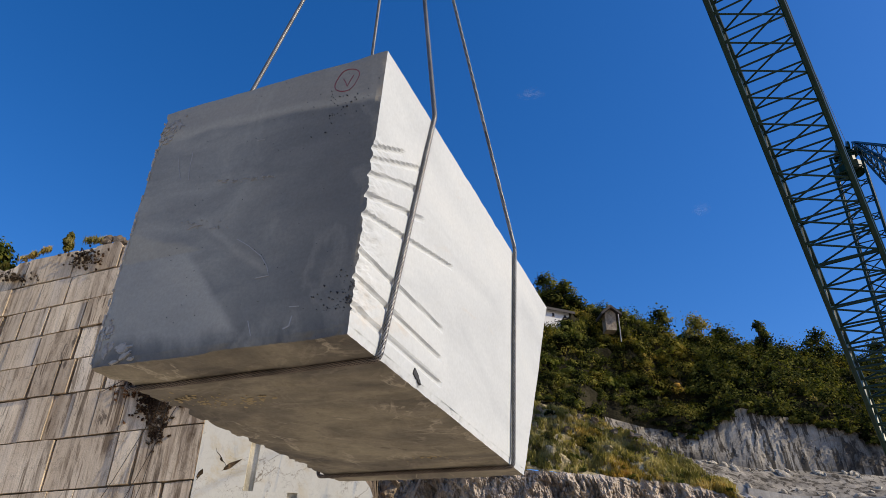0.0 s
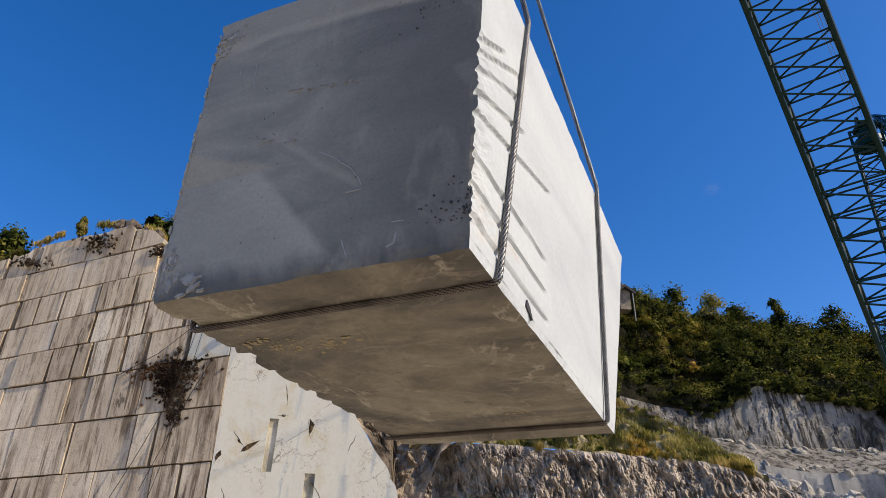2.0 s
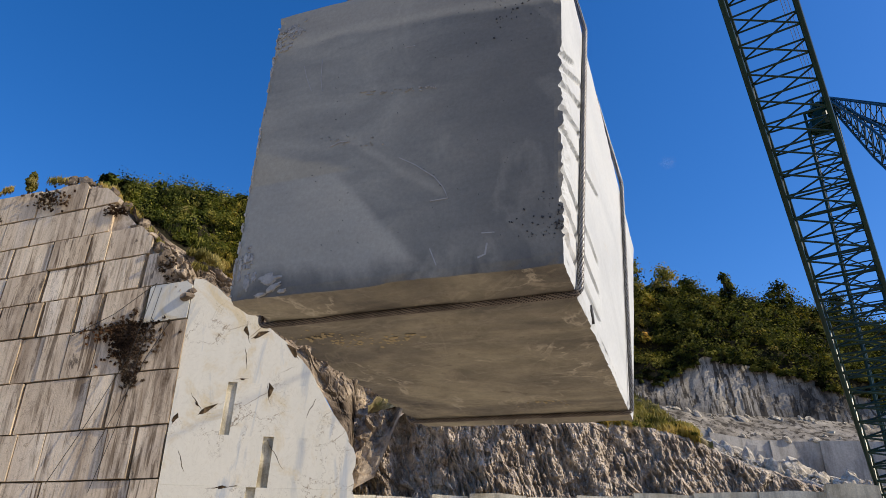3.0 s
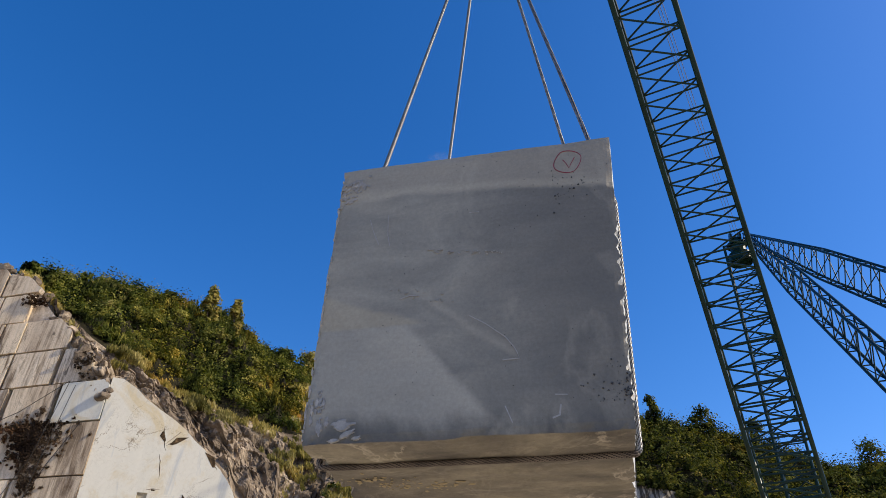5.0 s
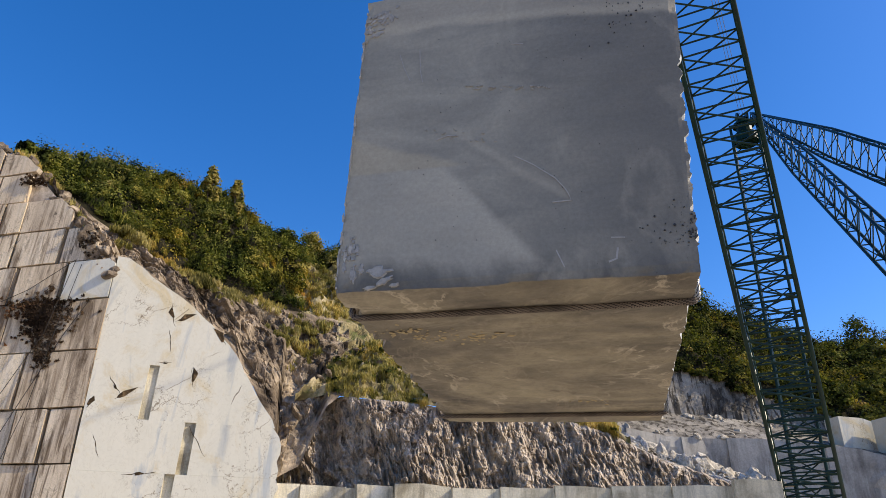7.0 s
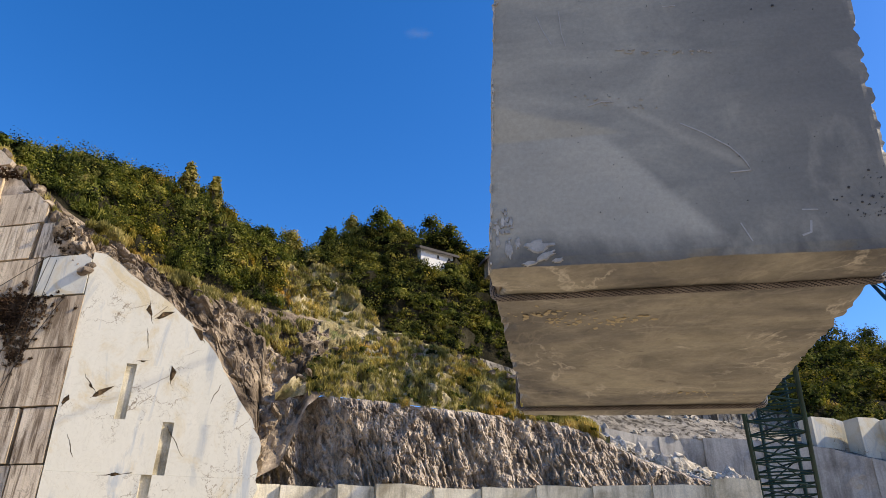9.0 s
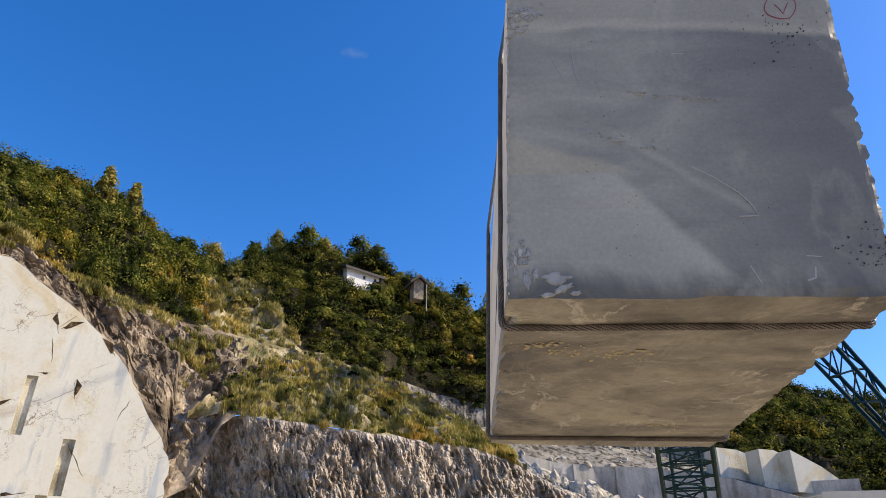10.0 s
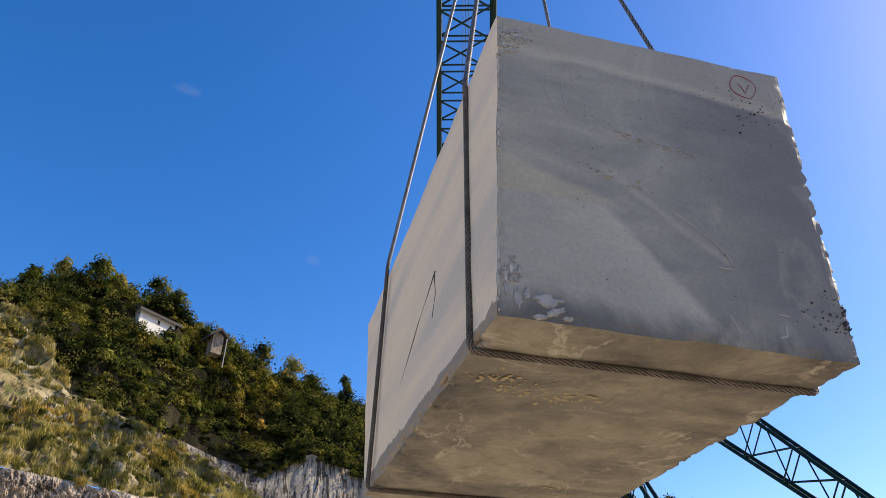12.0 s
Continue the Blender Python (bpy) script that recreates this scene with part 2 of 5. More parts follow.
# ---- building helpers ----
C = Vector((0.6, -3.3, 1.6))      # the middle of the walk


def polar(az, el, d):
    """A place from degrees round and up from C and metres along the ground."""
    a = radians(az)
    return Vector((C.x + d * math.sin(a), C.y + d * math.cos(a), C.z + d * math.tan(radians(el))))


def mesh_of(name, verts, faces, material, smooth=False):
    me = bpy.data.meshes.new(name)
    me.from_pydata(verts, [], faces)
    for m in (material if isinstance(material, (list, tuple)) else [material]):
        me.materials.append(m)
    if smooth:
        me.polygons.foreach_set("use_smooth", [True] * len(me.polygons))
    me.update()
    return me


def part(name, verts, faces, material, parent=None, label="", smooth=False):
    ob = new(name, mesh_of(name, verts, faces, material, smooth))
    if parent:
        ob.parent = parent
    if label:
        ob["label"] = label
    return ob


def box_faces(o=0):
    return [tuple(o + i for i in f) for f in ((0, 3, 2, 1), (4, 5, 6, 7), (0, 1, 5, 4), (1, 2, 6, 5), (2, 3, 7, 6), (3, 0, 4, 7))]


def box(x0, x1, y0, y1, z0, z1):
    return [(x0, y0, z0), (x1, y0, z0), (x1, y1, z0), (x0, y1, z0), (x0, y0, z1), (x1, y0, z1), (x1, y1, z1), (x0, y1, z1)]


def box_faces_ring():
    """Faces of a bar made of two rings of four."""
    return [(0, 1, 2, 3), (7, 6, 5, 4)] + [(j, j + 4, (j + 1) % 4 + 4, (j + 1) % 4) for j in range(4)]


def along(curve, az):
    """El and distance of a curve of (az, el, d) at an azimuth."""
    if az <= curve[0][0]:
        return curve[0][1:]
    for (a0, e0, d0), (a1, e1, d1) in zip(curve, curve[1:]):
        if az <= a1:
            k = (az - a0) / (a1 - a0)
            return e0 + (e1 - e0) * k, d0 + (d1 - d0) * k
    return curve[-1][1:]


def facet(q):
    """A value that steps from one broken facet of rock to the next."""
    near = noise.voronoi(q)[1][0]
    return noise.noise(near * 7.31) * 1.4


def strip_place(low, high, az, v, amp, size, stretch=1.0, fade=True, facets=0.0):
    p = polar(az, *along(low, az)).lerp(polar(az, *along(high, az)), v)
    out = (Vector((C.x, C.y, 0)) - Vector((p.x, p.y, 0))).normalized()
    q = Vector((p.x / size, p.y / size, p.z / (size * stretch)))
    if stretch >= 3.0:
        q.x -= 0.3 * p.z / size
    k = min(1.0, 6 * v, 6 * (1 - v)) if fade else 1.0
    n = noise.fractal(q, 0.9, 2.1, 6)
    r = 1.0 - abs(noise.noise(q * 1.7 + Vector((9, 3, 1)))) * 2
    move = (n * 1.1 + 0.5 * r) * (1 - facets)
    if facets:
        warp = Vector((noise.noise(q * 1.3), noise.noise(q * 1.3 + Vector((4, 0, 0))), 0)) * 0.35
        move += facets * (facet(q * 0.9 + warp) + 0.6 * facet(q * 2.3 + warp) + 0.35 * facet(q * 5.1) + 0.25 * n)
    return p + (out * 0.8 + Vector((0, 0, 0.45 - 0.35 * facets))) * (amp * k * move)


def strip(name, low, high, az0, az1, nu, nv, amp, size, material, stretch=1.0, smooth=False, facets=0.0):
    verts, faces = [], []
    for i in range(nu + 1):
        az = az0 + (az1 - az0) * i / nu
        for j in range(nv + 1):
            verts.append(strip_place(low, high, az, j / nv, amp, size, stretch, True, facets))
    for i in range(nu):
        for j in range(nv):
            a = i * (nv + 1) + j
            faces.append((a, a + nv + 1, a + nv + 2, a + 1))
    return part(name, verts, faces, material, smooth=smooth)


# ---- curves of the hillside: degrees round, degrees up, metres away ----
WALL_TOP = [(-66, 19, 117), (-59.5, 22.3, 104), (-56.7, 24.5, 99), (-54.6, 26.1, 96), (-50.6, 27.1, 91), (-48.7, 26.8, 88),
            (-45.9, 24.9, 85), (-43.7, 22.8, 82), (-40.9, 20.6, 80)]
WHITE_EDGE = [(-41.2, 20.6, 80), (-39.9, 21.2, 80), (-35.6, 19.0, 79.8), (-32.0, 16.3, 79.7), (-29.4, 13.0, 79.6), (-27.2, 9.5, 79.5)]
VEG_LOW = [(-66, 16, 121), (-59.5, 19.0, 108), (-54.6, 23.0, 100), (-50.6, 26.2, 93), (-45.9, 25.3, 86), (-43.6, 23.9, 86), (-39.6, 22.2, 88),
           (-35.6, 20.9, 90), (-31.2, 19.9, 92), (-27.0, 19.0, 96), (-23.5, 18.6, 100), (-11.4, 16.7, 108), (-9.0, 15.7, 118), (-6.0, 14.7, 123), (-2.0, 13.9, 125), (-0.4, 14.9, 126),
           (1.2, 15.6, 127), (4.2, 14.6, 130), (7.7, 13.5, 133), (10.2, 12.0, 135), (14.0, 10.5, 139), (19.9, 8.4, 139), (23.7, 6.9, 138), (32, 4.5, 134), (60, 3.0, 130)]
SKYLINE = [(-66, 15.5, 140), (-59.5, 18.5, 125), (-54.6, 22.0, 112), (-51.0, 25.2, 108), (-48.5, 26.9, 108), (-44.0, 27.3, 110), (-38.8, 27.6, 112), (-32.7, 26.6, 114),
           (-29.7, 24.6, 116), (-25.0, 22.9, 120), (-22.0, 24.2, 122), (-19.6, 25.7, 124), (-15.0, 25.7, 126), (-11.8, 24.8, 128), (-6.6, 23.3, 132),
           (-4.0, 21.6, 140), (0.8, 20.0, 152), (3.4, 19.5, 158), (6.6, 18.4, 166), (8.8, 17.8, 172), (15.2, 14.9, 184), (19.6, 14.4, 190),
           (26.6, 11.8, 196), (29.9, 11.2, 200), (40, 8.5, 210), (60, 6.0, 220)]
BEHIND = [(a, e * 0.55, d + 75) for a, e, d in SKYLINE]
RIM = [(-27.3, 11.4, 86.5), (-23.6, 12.5, 84.6), (-20.5, 12.35, 83.6), (-15.0, 11.9, 85.3), (-11.3, 11.5, 87.5), (-3.4, 10.5, 92.5), (-0.6, 9.6, 94.5), (3.0, 7.6, 97), (9.0, 5.4, 101)]
FOOT = [(-27.6, 4.2, 85.4), (-23.0, 4.2, 83.2), (-20.5, 4.2, 82.0), (-15.0, 4.2, 83.3), (-8.0, 4.2, 86.8), (-0.6, 4.2, 91.3), (9.0, 3.6, 98)]
GREY_FOOT = [(-16, 17.0, 104.5), (-11.4, 16.0, 107), (-9.0, 14.6, 117), (-6.0, 13.2, 121), (-2.0, 12.0, 123.5), (1.2, 11.3, 125), (3.5, 11.0, 127.5), (7.0, 10.6, 131), (10.3, 9.9, 133.5), (14.0, 8.8, 137), (19.0, 7.2, 137), (22.0, 6.0, 136), (32, 3.5, 132), (60, 2.0, 126)]
BENCH_TOP = [(-26.0, 11.9, 83.6), (-24.5, 13.6, 86.5), (-22.5, 15.4, 92), (-19.5, 17.2, 100), (-15.0, 17.2, 104), (-11.4, 16.2, 104), (-7.0, 14.2, 102), (-3.7, 12.4, 99.5), (-0.6, 10.2, 97), (1.0, 9.0, 97.5)]
LEDGE_IN = [(-6, 12.2, 112), (2.0, 9.5, 118), (5.7, 9.0, 121), (10.3, 8.7, 124), (15.0, 8.0, 124), (19.0, 6.8, 124), (22.0, 5.7, 124), (32, 3.7, 122), (60, 2.1, 120)]
RUB_TOP = [(-4, 11.4, 108), (0, 9.6, 110), (4.0, 7.8, 113), (8.0, 6.6, 115), (13, 5.2, 117)]


def setting(ob, label):
    return tagged(ob, label, kind="structure")


# ground: one sheet to the horizon
part("ground", [(-3000, -3000, 0), (3000, -3000, 0), (3000, 3000, 0), (-3000, 3000, 0)], [(0, 1, 2, 3)], M_GROUND)
setting(bpy.data.objects["ground"], "pale crushed stone quarry floor, dusty and flat")



def in_gully(az, v):
    """The ochre gully of loose stone between the two hills."""
    return -26.4 + 1.2 * noise.noise(Vector((v * 9, 1, 0))) < az < -18.2 - 5.2 * v + 1.5 * noise.noise(Vector((v * 7, 5, 0))) and v < 0.72


hill = strip("hillside", VEG_LOW, SKYLINE, -66, 60, 360, 44, 2.8, 6.5, [M_SHADE_SOIL, M_GRASSY])
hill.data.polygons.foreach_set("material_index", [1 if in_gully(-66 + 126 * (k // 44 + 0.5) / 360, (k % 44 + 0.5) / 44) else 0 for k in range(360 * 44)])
setting(hill, "steep earth hillside, coloured dark for the shade under shrubs")
back = strip("hill_back", SKYLINE, BEHIND, -66, 60, 60, 4, 0.0, 9.0, M_SHADE_SOIL)
setting(back, "far side of the shrub-covered hill")
ROCK_LOW = [(-47.0, 25.6, 85.5), (-45.9, 24.2, 84.0), (-43.7, 22.2, 81.6), (-41.2, 20.2, 80.2), (-39.9, 21.0, 80.6), (-35.6, 18.8, 80.6), (-32.0, 16.1, 80.6), (-29.4, 12.8, 80.6), (-27.3, 9.4, 80.6), (-27.0, 6.0, 80.4), (-25.2, 7.0, 80.8), (-23.4, 11.6, 82.6), (-22.0, 12.8, 84.4)]
slope = strip("rock_slope", ROCK_LOW, VEG_LOW, -47.0, -22.0, 300, 150, 2.8, 4.2, M_SLOPE, 1.5, facets=0.45)
setting(slope, "broken ochre and brown rock slope with dry weeds")
bench = strip("grass_bench", RIM, BENCH_TOP, -26.0, 1.0, 170, 50, 1.6, 3.6, M_GRASSY)
setting(bench, "sloping bench of dry grass and loose stones")


def hewn_place(az, v):
    """Rock broken by a hydraulic hammer: slanting strokes, small facets, upright folds and a deep cleft beside the white face."""
    p = polar(az, *along(FOOT, az)).lerp(polar(az, *along(RIM, az)), v)
    out = (Vector((C.x, C.y, 0)) - Vector((p.x, p.y, 0))).normalized()
    u = radians(az) * 84
    lean = u + 0.25 * p.z + 0.35 * noise.noise(Vector((u * 0.5, p.z * 0.5, 11.0)))
    q = Vector((u, p.z, 0))
    fold = noise.fractal(Vector((lean * 0.16, p.z * 0.05, 3.0)), 0.9, 2.1, 4) * 1.5
    stroke = 1.0 - abs(noise.noise(Vector((lean * 1.5, p.z * 0.28, 1.0)))) * 2.4
    fine = 1.0 - abs(noise.noise(Vector((lean * 3.6, p.z * 1.0, 7.0)))) * 2.2
    rubble_like = facet(Vector((lean * 0.8, p.z * 0.55, 0))) * 0.5 + facet(Vector((lean * 1.9, p.z * 1.3, 2))) * 0.28
    patch = min(1.0, max(0.0, 0.5 + 1.6 * noise.noise(Vector((u * 0.14, p.z * 0.2, 21.0)))))
    chunk = facet(Vector((lean * 0.42, p.z * 0.36, 5)))
    cleft = max(0.0, 1.0 - abs(az + 23.4) / 1.5) * 1.5 + max(0.0, 1.0 - abs(az + 20.6) / 0.5) * 0.8
    k = min(1.0, 6 * v, 8 * (1 - v) + 0.25)
    move = (fold + (0.28 + 0.40 * patch) * stroke + (0.18 + 0.25 * patch) * fine + 1.1 * rubble_like + 0.4 * chunk + 0.60 * noise.fractal(Vector((u * 1.2, p.z * 0.7, 0)), 0.6, 2.2, 6)) * k - cleft
    return p + out * move + Vector((0, 0, 0.25 * noise.noise(q * 0.9) * (1 if v > 0.9 else 0)))


def hewn_wall(nu, nv):
    verts = [hewn_place(-27.6 + 36.6 * i / nu, j / nv) for i in range(nu + 1) for j in range(nv + 1)]
    faces = [(i * (nv + 1) + j, (i + 1) * (nv + 1) + j, (i + 1) * (nv + 1) + j + 1, i * (nv + 1) + j + 1) for i in range(nu) for j in range(nv)]
    return part("hewn_rock_wall", verts, faces, M_ROUGH)


rough = hewn_wall(900, 170)
setting(rough, "rough hewn brown rock wall with upright tool marks")
grey = strip("grey_rock_face", GREY_FOOT, VEG_LOW, -9.0, 60, 560, 60, 0.55, 3.6, M_GREY, 5.0, facets=0.5)
setting(grey, "grey and white sawn rock face with dark streaks")
ledge = strip("rock_ledge", LEDGE_IN, GREY_FOOT, -6, 60, 180, 24, 0.5, 5.0, M_GREY, facets=0.5)
setting(ledge, "pale dusty ledge below the sawn rock face")
rubble = strip("rubble_slope", RIM, RUB_TOP, -3.0, 12, 170, 70, 1.1, 1.5, M_RUBBLE, facets=0.75)
setting(rubble, "slope of loose white marble rubble")
# near-black earth stands in for the deep shade of this bank
behind = strip("bench_back", BENCH_TOP, VEG_LOW, -23.0, -9.5, 90, 16, 1.4, 4.0, [M_SHADE_SOIL, M_GRASSY], 1.2, facets=0.5)
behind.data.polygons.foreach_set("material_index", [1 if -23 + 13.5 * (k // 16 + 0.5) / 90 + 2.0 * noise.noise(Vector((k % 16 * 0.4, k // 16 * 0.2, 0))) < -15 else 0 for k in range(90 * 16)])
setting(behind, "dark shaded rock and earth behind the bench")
LOWER = [(-8, -0.8, 111), (2.0, -0.8, 117), (5.7, -0.8, 121), (15.0, -0.8, 123), (22.0, -0.8, 123), (60, -0.8, 119)]
lower = strip("lower_rock_face", LOWER, LEDGE_IN, -6, 60, 220, 24, 0.8, 7.0, M_TERRACE, 2.0, facets=0.6)
setting(lower, "lower grey sawn rock face above the quarry floor")


# ---- the sawn quarry wall ----
def line_hit(p, q, az):
    """Where the plumb plane at an azimuth from C meets the line p-q on the plan: share along it, distance."""
    a = radians(az)
    dx, dy = math.sin(a), math.cos(a)
    ex, ey = q.x - p.x, q.y - p.y
    wx, wy = p.x - C.x, p.y - C.y
    den = dx * ey - dy * ex
    d = (wx * ey - wy * ex) / den
    k = (wx * dy - wy * dx) / den
    return k, d


K = polar(-41.2, 0, 80)
K_LEFT = polar(-57.0, 0, 94)
K_RIGHT = polar(-27.2, 0, 79.5)
LEVELS = [-1.0, 4.7, 10.5, 16.1, 22.2, 28.0, 32.9, 37.5, 41.8, 45.8, 49.8, 53.8, 57.8]
FALLS = [0.0, 0.0, 0.03, 0.075, 0.10, 0.13, 0.165, 0.195, 0.215, 0.22, 0.22, 0.22, 0.22]      # how the courses dip along the wall


class Face:
    """A plumb face from p towards q on the plan, with its outward side towards C."""

    def __init__(self, p, q):
        self.p = Vector((p.x, p.y, 0))
        self.way = Vector((q.x - p.x, q.y - p.y, 0))
        self.length = self.way.length
        self.way.normalize()
        n = Vector((self.way.y, -self.way.x, 0))
        self.out = n if n.dot(Vector((C.x, C.y, 0)) - self.p) > 0 else -n

    def at(self, s, z, o=0.0):
        return self.p + self.way * s + self.out * o + Vector((0, 0, z))


def profile(face, p, q, curve):
    pts = []
    for az, el, _ in curve:
        k, d = line_hit(p, q, az)
        pts.append((k * face.length, C.z + d * math.tan(radians(el))))
    pts.sort()

    def height(s):
        if s <= pts[0][0]:
            return pts[0][1]
        for (s0, z0), (s1, z1) in zip(pts, pts[1:]):
            if s <= s1:
                return z0 + (z1 - z0) * (s - s0) / max(s1 - s0, 1e-6)
        return pts[-1][1]
    return height


def piece(name, face, corners, proud, depth, material, parent, tilt=0.0):
    """A slab of stone with the given (s, z) corners, proud of the face and running back from it."""
    cz = sum(z for _, z in corners) / len(corners)
    n = len(corners)
    verts = [face.at(s, z, proud + tilt * (z - cz)) for s, z in corners] + [face.at(s, z, -depth) for s, z in corners]
    faces = [tuple(range(n)), tuple(range(2 * n - 1, n - 1, -1))] + [(i, i + n, (i + 1) % n + n, (i + 1) % n) for i in range(n)]
    return part(name, verts, faces, material, parent)


rng = random.Random(4)
GREY_FACE = Face(K, K_LEFT)
top_of = profile(GREY_FACE, K, K_LEFT, WALL_TOP)
S_END = 62.0
wall = part("wall_quarry", [GREY_FACE.at(s, z, o) for s in (-0.5, 12, 24, 36, 48, S_END) for z, o in ((-1, -0.9), (top_of(s) - 0.8, -0.9), (top_of(s) - 0.8, -8), (-1, -8))],
            [(i * 4 + j, i * 4 + (j + 1) % 4, i * 4 + 4 + (j + 1) % 4, i * 4 + 4 + j) for i in range(5) for j in range(4)] + [(3, 2, 1, 0), (20, 21, 22, 23)], M_ROUGH)
setting(wall, "tall sawn marble quarry wall in weathered courses")
for course, (z0, z1) in enumerate(zip(LEVELS, LEVELS[1:])):
    f0, f1 = FALLS[course], FALLS[course + 1]
    s = 0.0
    while s < S_END:
        w = rng.choice((3.0, 4.5, 6.5, 9.0) if course < 5 else (2.2, 3.2, 4.2, 5.5)) * rng.uniform(0.85, 1.15)
        s1 = min(s + w, S_END)
        t0, t1 = top_of(s + 0.02), top_of(s1 - 0.02)
        a0, a1, b0, b1 = z0 - f0 * s, z0 - f0 * s1, z1 - f1 * s, z1 - f1 * s1
        if min(t0, t1) > max(a0, a1) + 0.3:
            g = rng.choice((0.03, 0.05, 0.08, 0.12, 0.20))
            lean = rng.uniform(0.0, 0.12)
            top_line = []
            for k in range(7):
                u = s1 - g + (s + 2 * g - s1) * k / 6
                t = top_of(u)
                zt = b1 + (b0 - b1) * k / 6 - 0.08 - rng.uniform(0, 0.07)
                top_line.append((u - lean * (1 if 0 < k < 6 else 0.6), zt if zt < t else max(a0 + 0.2, t + rng.uniform(-0.5, 0.25))))
            wide = rng.choice((0, 0, 0, 0, 0, 0, 0.15, 0.3))
            foot_line = [(s + g + wide + (s1 - s - 2 * g - wide) * k / 4, a0 + (a1 - a0) * k / 4 + 0.04 + rng.uniform(0, 0.05)) for k in range(5)]
            cs = foot_line + top_line[:-1] + [(top_line[-1][0] + wide * 0.5, top_line[-1][1])]
            fresh = s < 2.6 and 27 < z0 < 29
            piece("stone", GREY_FACE, cs, 0.05 * (5 - course) + rng.choice((-0.12, -0.04, 0.0, 0.06, 0.15)), 1.2, M_WHITE if fresh else M_WALL, wall, rng.uniform(-0.02, 0.0))
        s = s1

# the fresh white face round the corner
WHITE_FACE = Face(K, K_RIGHT)
edge_of = profile(WHITE_FACE, K, K_RIGHT, WHITE_EDGE)


def edge_s(z):
    """How far along the white face reaches at a height."""
    s = WHITE_FACE.length + 0.6
    while s > 1 and edge_of(s) < z:
        s -= 0.1
    return s


white_wall = part("wall_white", [WHITE_FACE.at(s, z, o) for s, z in ((0.3, -1), (0.3, 29), (6, 28), (12, 22), (17, 14), (20.5, 6), (20.5, -1)) for o in (-0.14, -7)],
                  [(0, 2, 4, 6, 8, 10, 12), (13, 11, 9, 7, 5, 3, 1)] + [(i * 2, i * 2 + 1, (i * 2 + 3) % 14, (i * 2 + 2) % 14) for i in range(7)], M_LEDGE)
setting(white_wall, "freshly sawn white marble face beside the weathered wall")
W_LEVELS = [-1.0, 4.6, 9.9, 15.2, 21.0, 27.0, 33.0]
SLOTS = {2: (9.8, 10.9), 3: (5.3, 6.3), 1: (8.6, 9.6)}
for row, (z0, z1) in enumerate(zip(W_LEVELS, W_LEVELS[1:])):
    r0, r1 = edge_s(z0), edge_s(z1 - 0.2)
    cuts = [0.0] + (list(SLOTS[row]) if row in SLOTS else [])
    for i, s in enumerate(cuts):
        if i == 1:
            continue
        s_next = SLOTS[row][0] if row in SLOTS and i == 0 else None
        if s_next:
            cs = [(s, z0 + 0.01), (s_next - 0.05, z0 + 0.01), (s_next + 0.15, z1 - 0.01), (s, z1 - 0.01)]
        else:
            cs = [(s, z0 + 0.01)]
            steps = 6
            cs += [(edge_s(z0 + (z1 - z0) * k / steps) + rng.uniform(-0.25, 0.25), z0 + 0.01 + (z1 - z0 - 0.02) * k / steps) for k in range(steps + 1)]
            cs = [c for j, c in enumerate(cs) if j == 0 or c[0] > s + 0.4]
            top_z = min(z1 - 0.01, cs[-1][1])
            cs.append((s + (0.15 if i else 0.0), max(top_z, edge_of(s + 0.2) if row == 4 else top_z)))
        if len(cs) > 2:
            piece("panel", WHITE_FACE, cs, 0.10 * (4 - row) + 0.04, 3.0, M_WHITE, white_wall)

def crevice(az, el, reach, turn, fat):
    """A flat patch, coloured dark for the shade of a broken brown pit, with a thin crack through it."""
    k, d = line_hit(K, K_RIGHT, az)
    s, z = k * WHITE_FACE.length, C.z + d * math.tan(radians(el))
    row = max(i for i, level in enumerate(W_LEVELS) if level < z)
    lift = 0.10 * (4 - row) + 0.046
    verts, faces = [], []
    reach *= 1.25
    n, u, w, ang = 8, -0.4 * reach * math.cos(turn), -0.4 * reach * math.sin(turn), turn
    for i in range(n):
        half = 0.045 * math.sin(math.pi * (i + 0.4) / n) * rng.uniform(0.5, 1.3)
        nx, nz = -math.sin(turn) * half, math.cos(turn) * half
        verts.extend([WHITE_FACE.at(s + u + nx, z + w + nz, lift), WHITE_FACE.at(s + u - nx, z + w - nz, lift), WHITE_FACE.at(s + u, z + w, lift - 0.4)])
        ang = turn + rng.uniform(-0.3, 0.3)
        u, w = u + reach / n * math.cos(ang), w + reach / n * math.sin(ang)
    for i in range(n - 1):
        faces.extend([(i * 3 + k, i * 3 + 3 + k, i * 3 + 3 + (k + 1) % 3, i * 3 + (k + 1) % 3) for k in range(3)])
    # no recess is cut: the dark colour stands in for the pit's shade
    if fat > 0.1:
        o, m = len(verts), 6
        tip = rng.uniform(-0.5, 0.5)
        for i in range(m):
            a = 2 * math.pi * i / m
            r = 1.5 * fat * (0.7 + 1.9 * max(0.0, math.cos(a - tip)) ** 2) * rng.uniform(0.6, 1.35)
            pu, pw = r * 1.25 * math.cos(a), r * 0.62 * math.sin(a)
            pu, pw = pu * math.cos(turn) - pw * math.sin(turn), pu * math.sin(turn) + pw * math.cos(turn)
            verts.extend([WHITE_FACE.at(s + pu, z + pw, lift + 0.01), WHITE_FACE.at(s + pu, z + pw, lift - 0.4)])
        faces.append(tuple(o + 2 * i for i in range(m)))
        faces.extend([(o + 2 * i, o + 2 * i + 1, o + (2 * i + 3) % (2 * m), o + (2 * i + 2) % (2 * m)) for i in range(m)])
    part("crevice", verts, faces, M_CREVICE, white_wall, "broken brown crevice, its depth coloured dark")


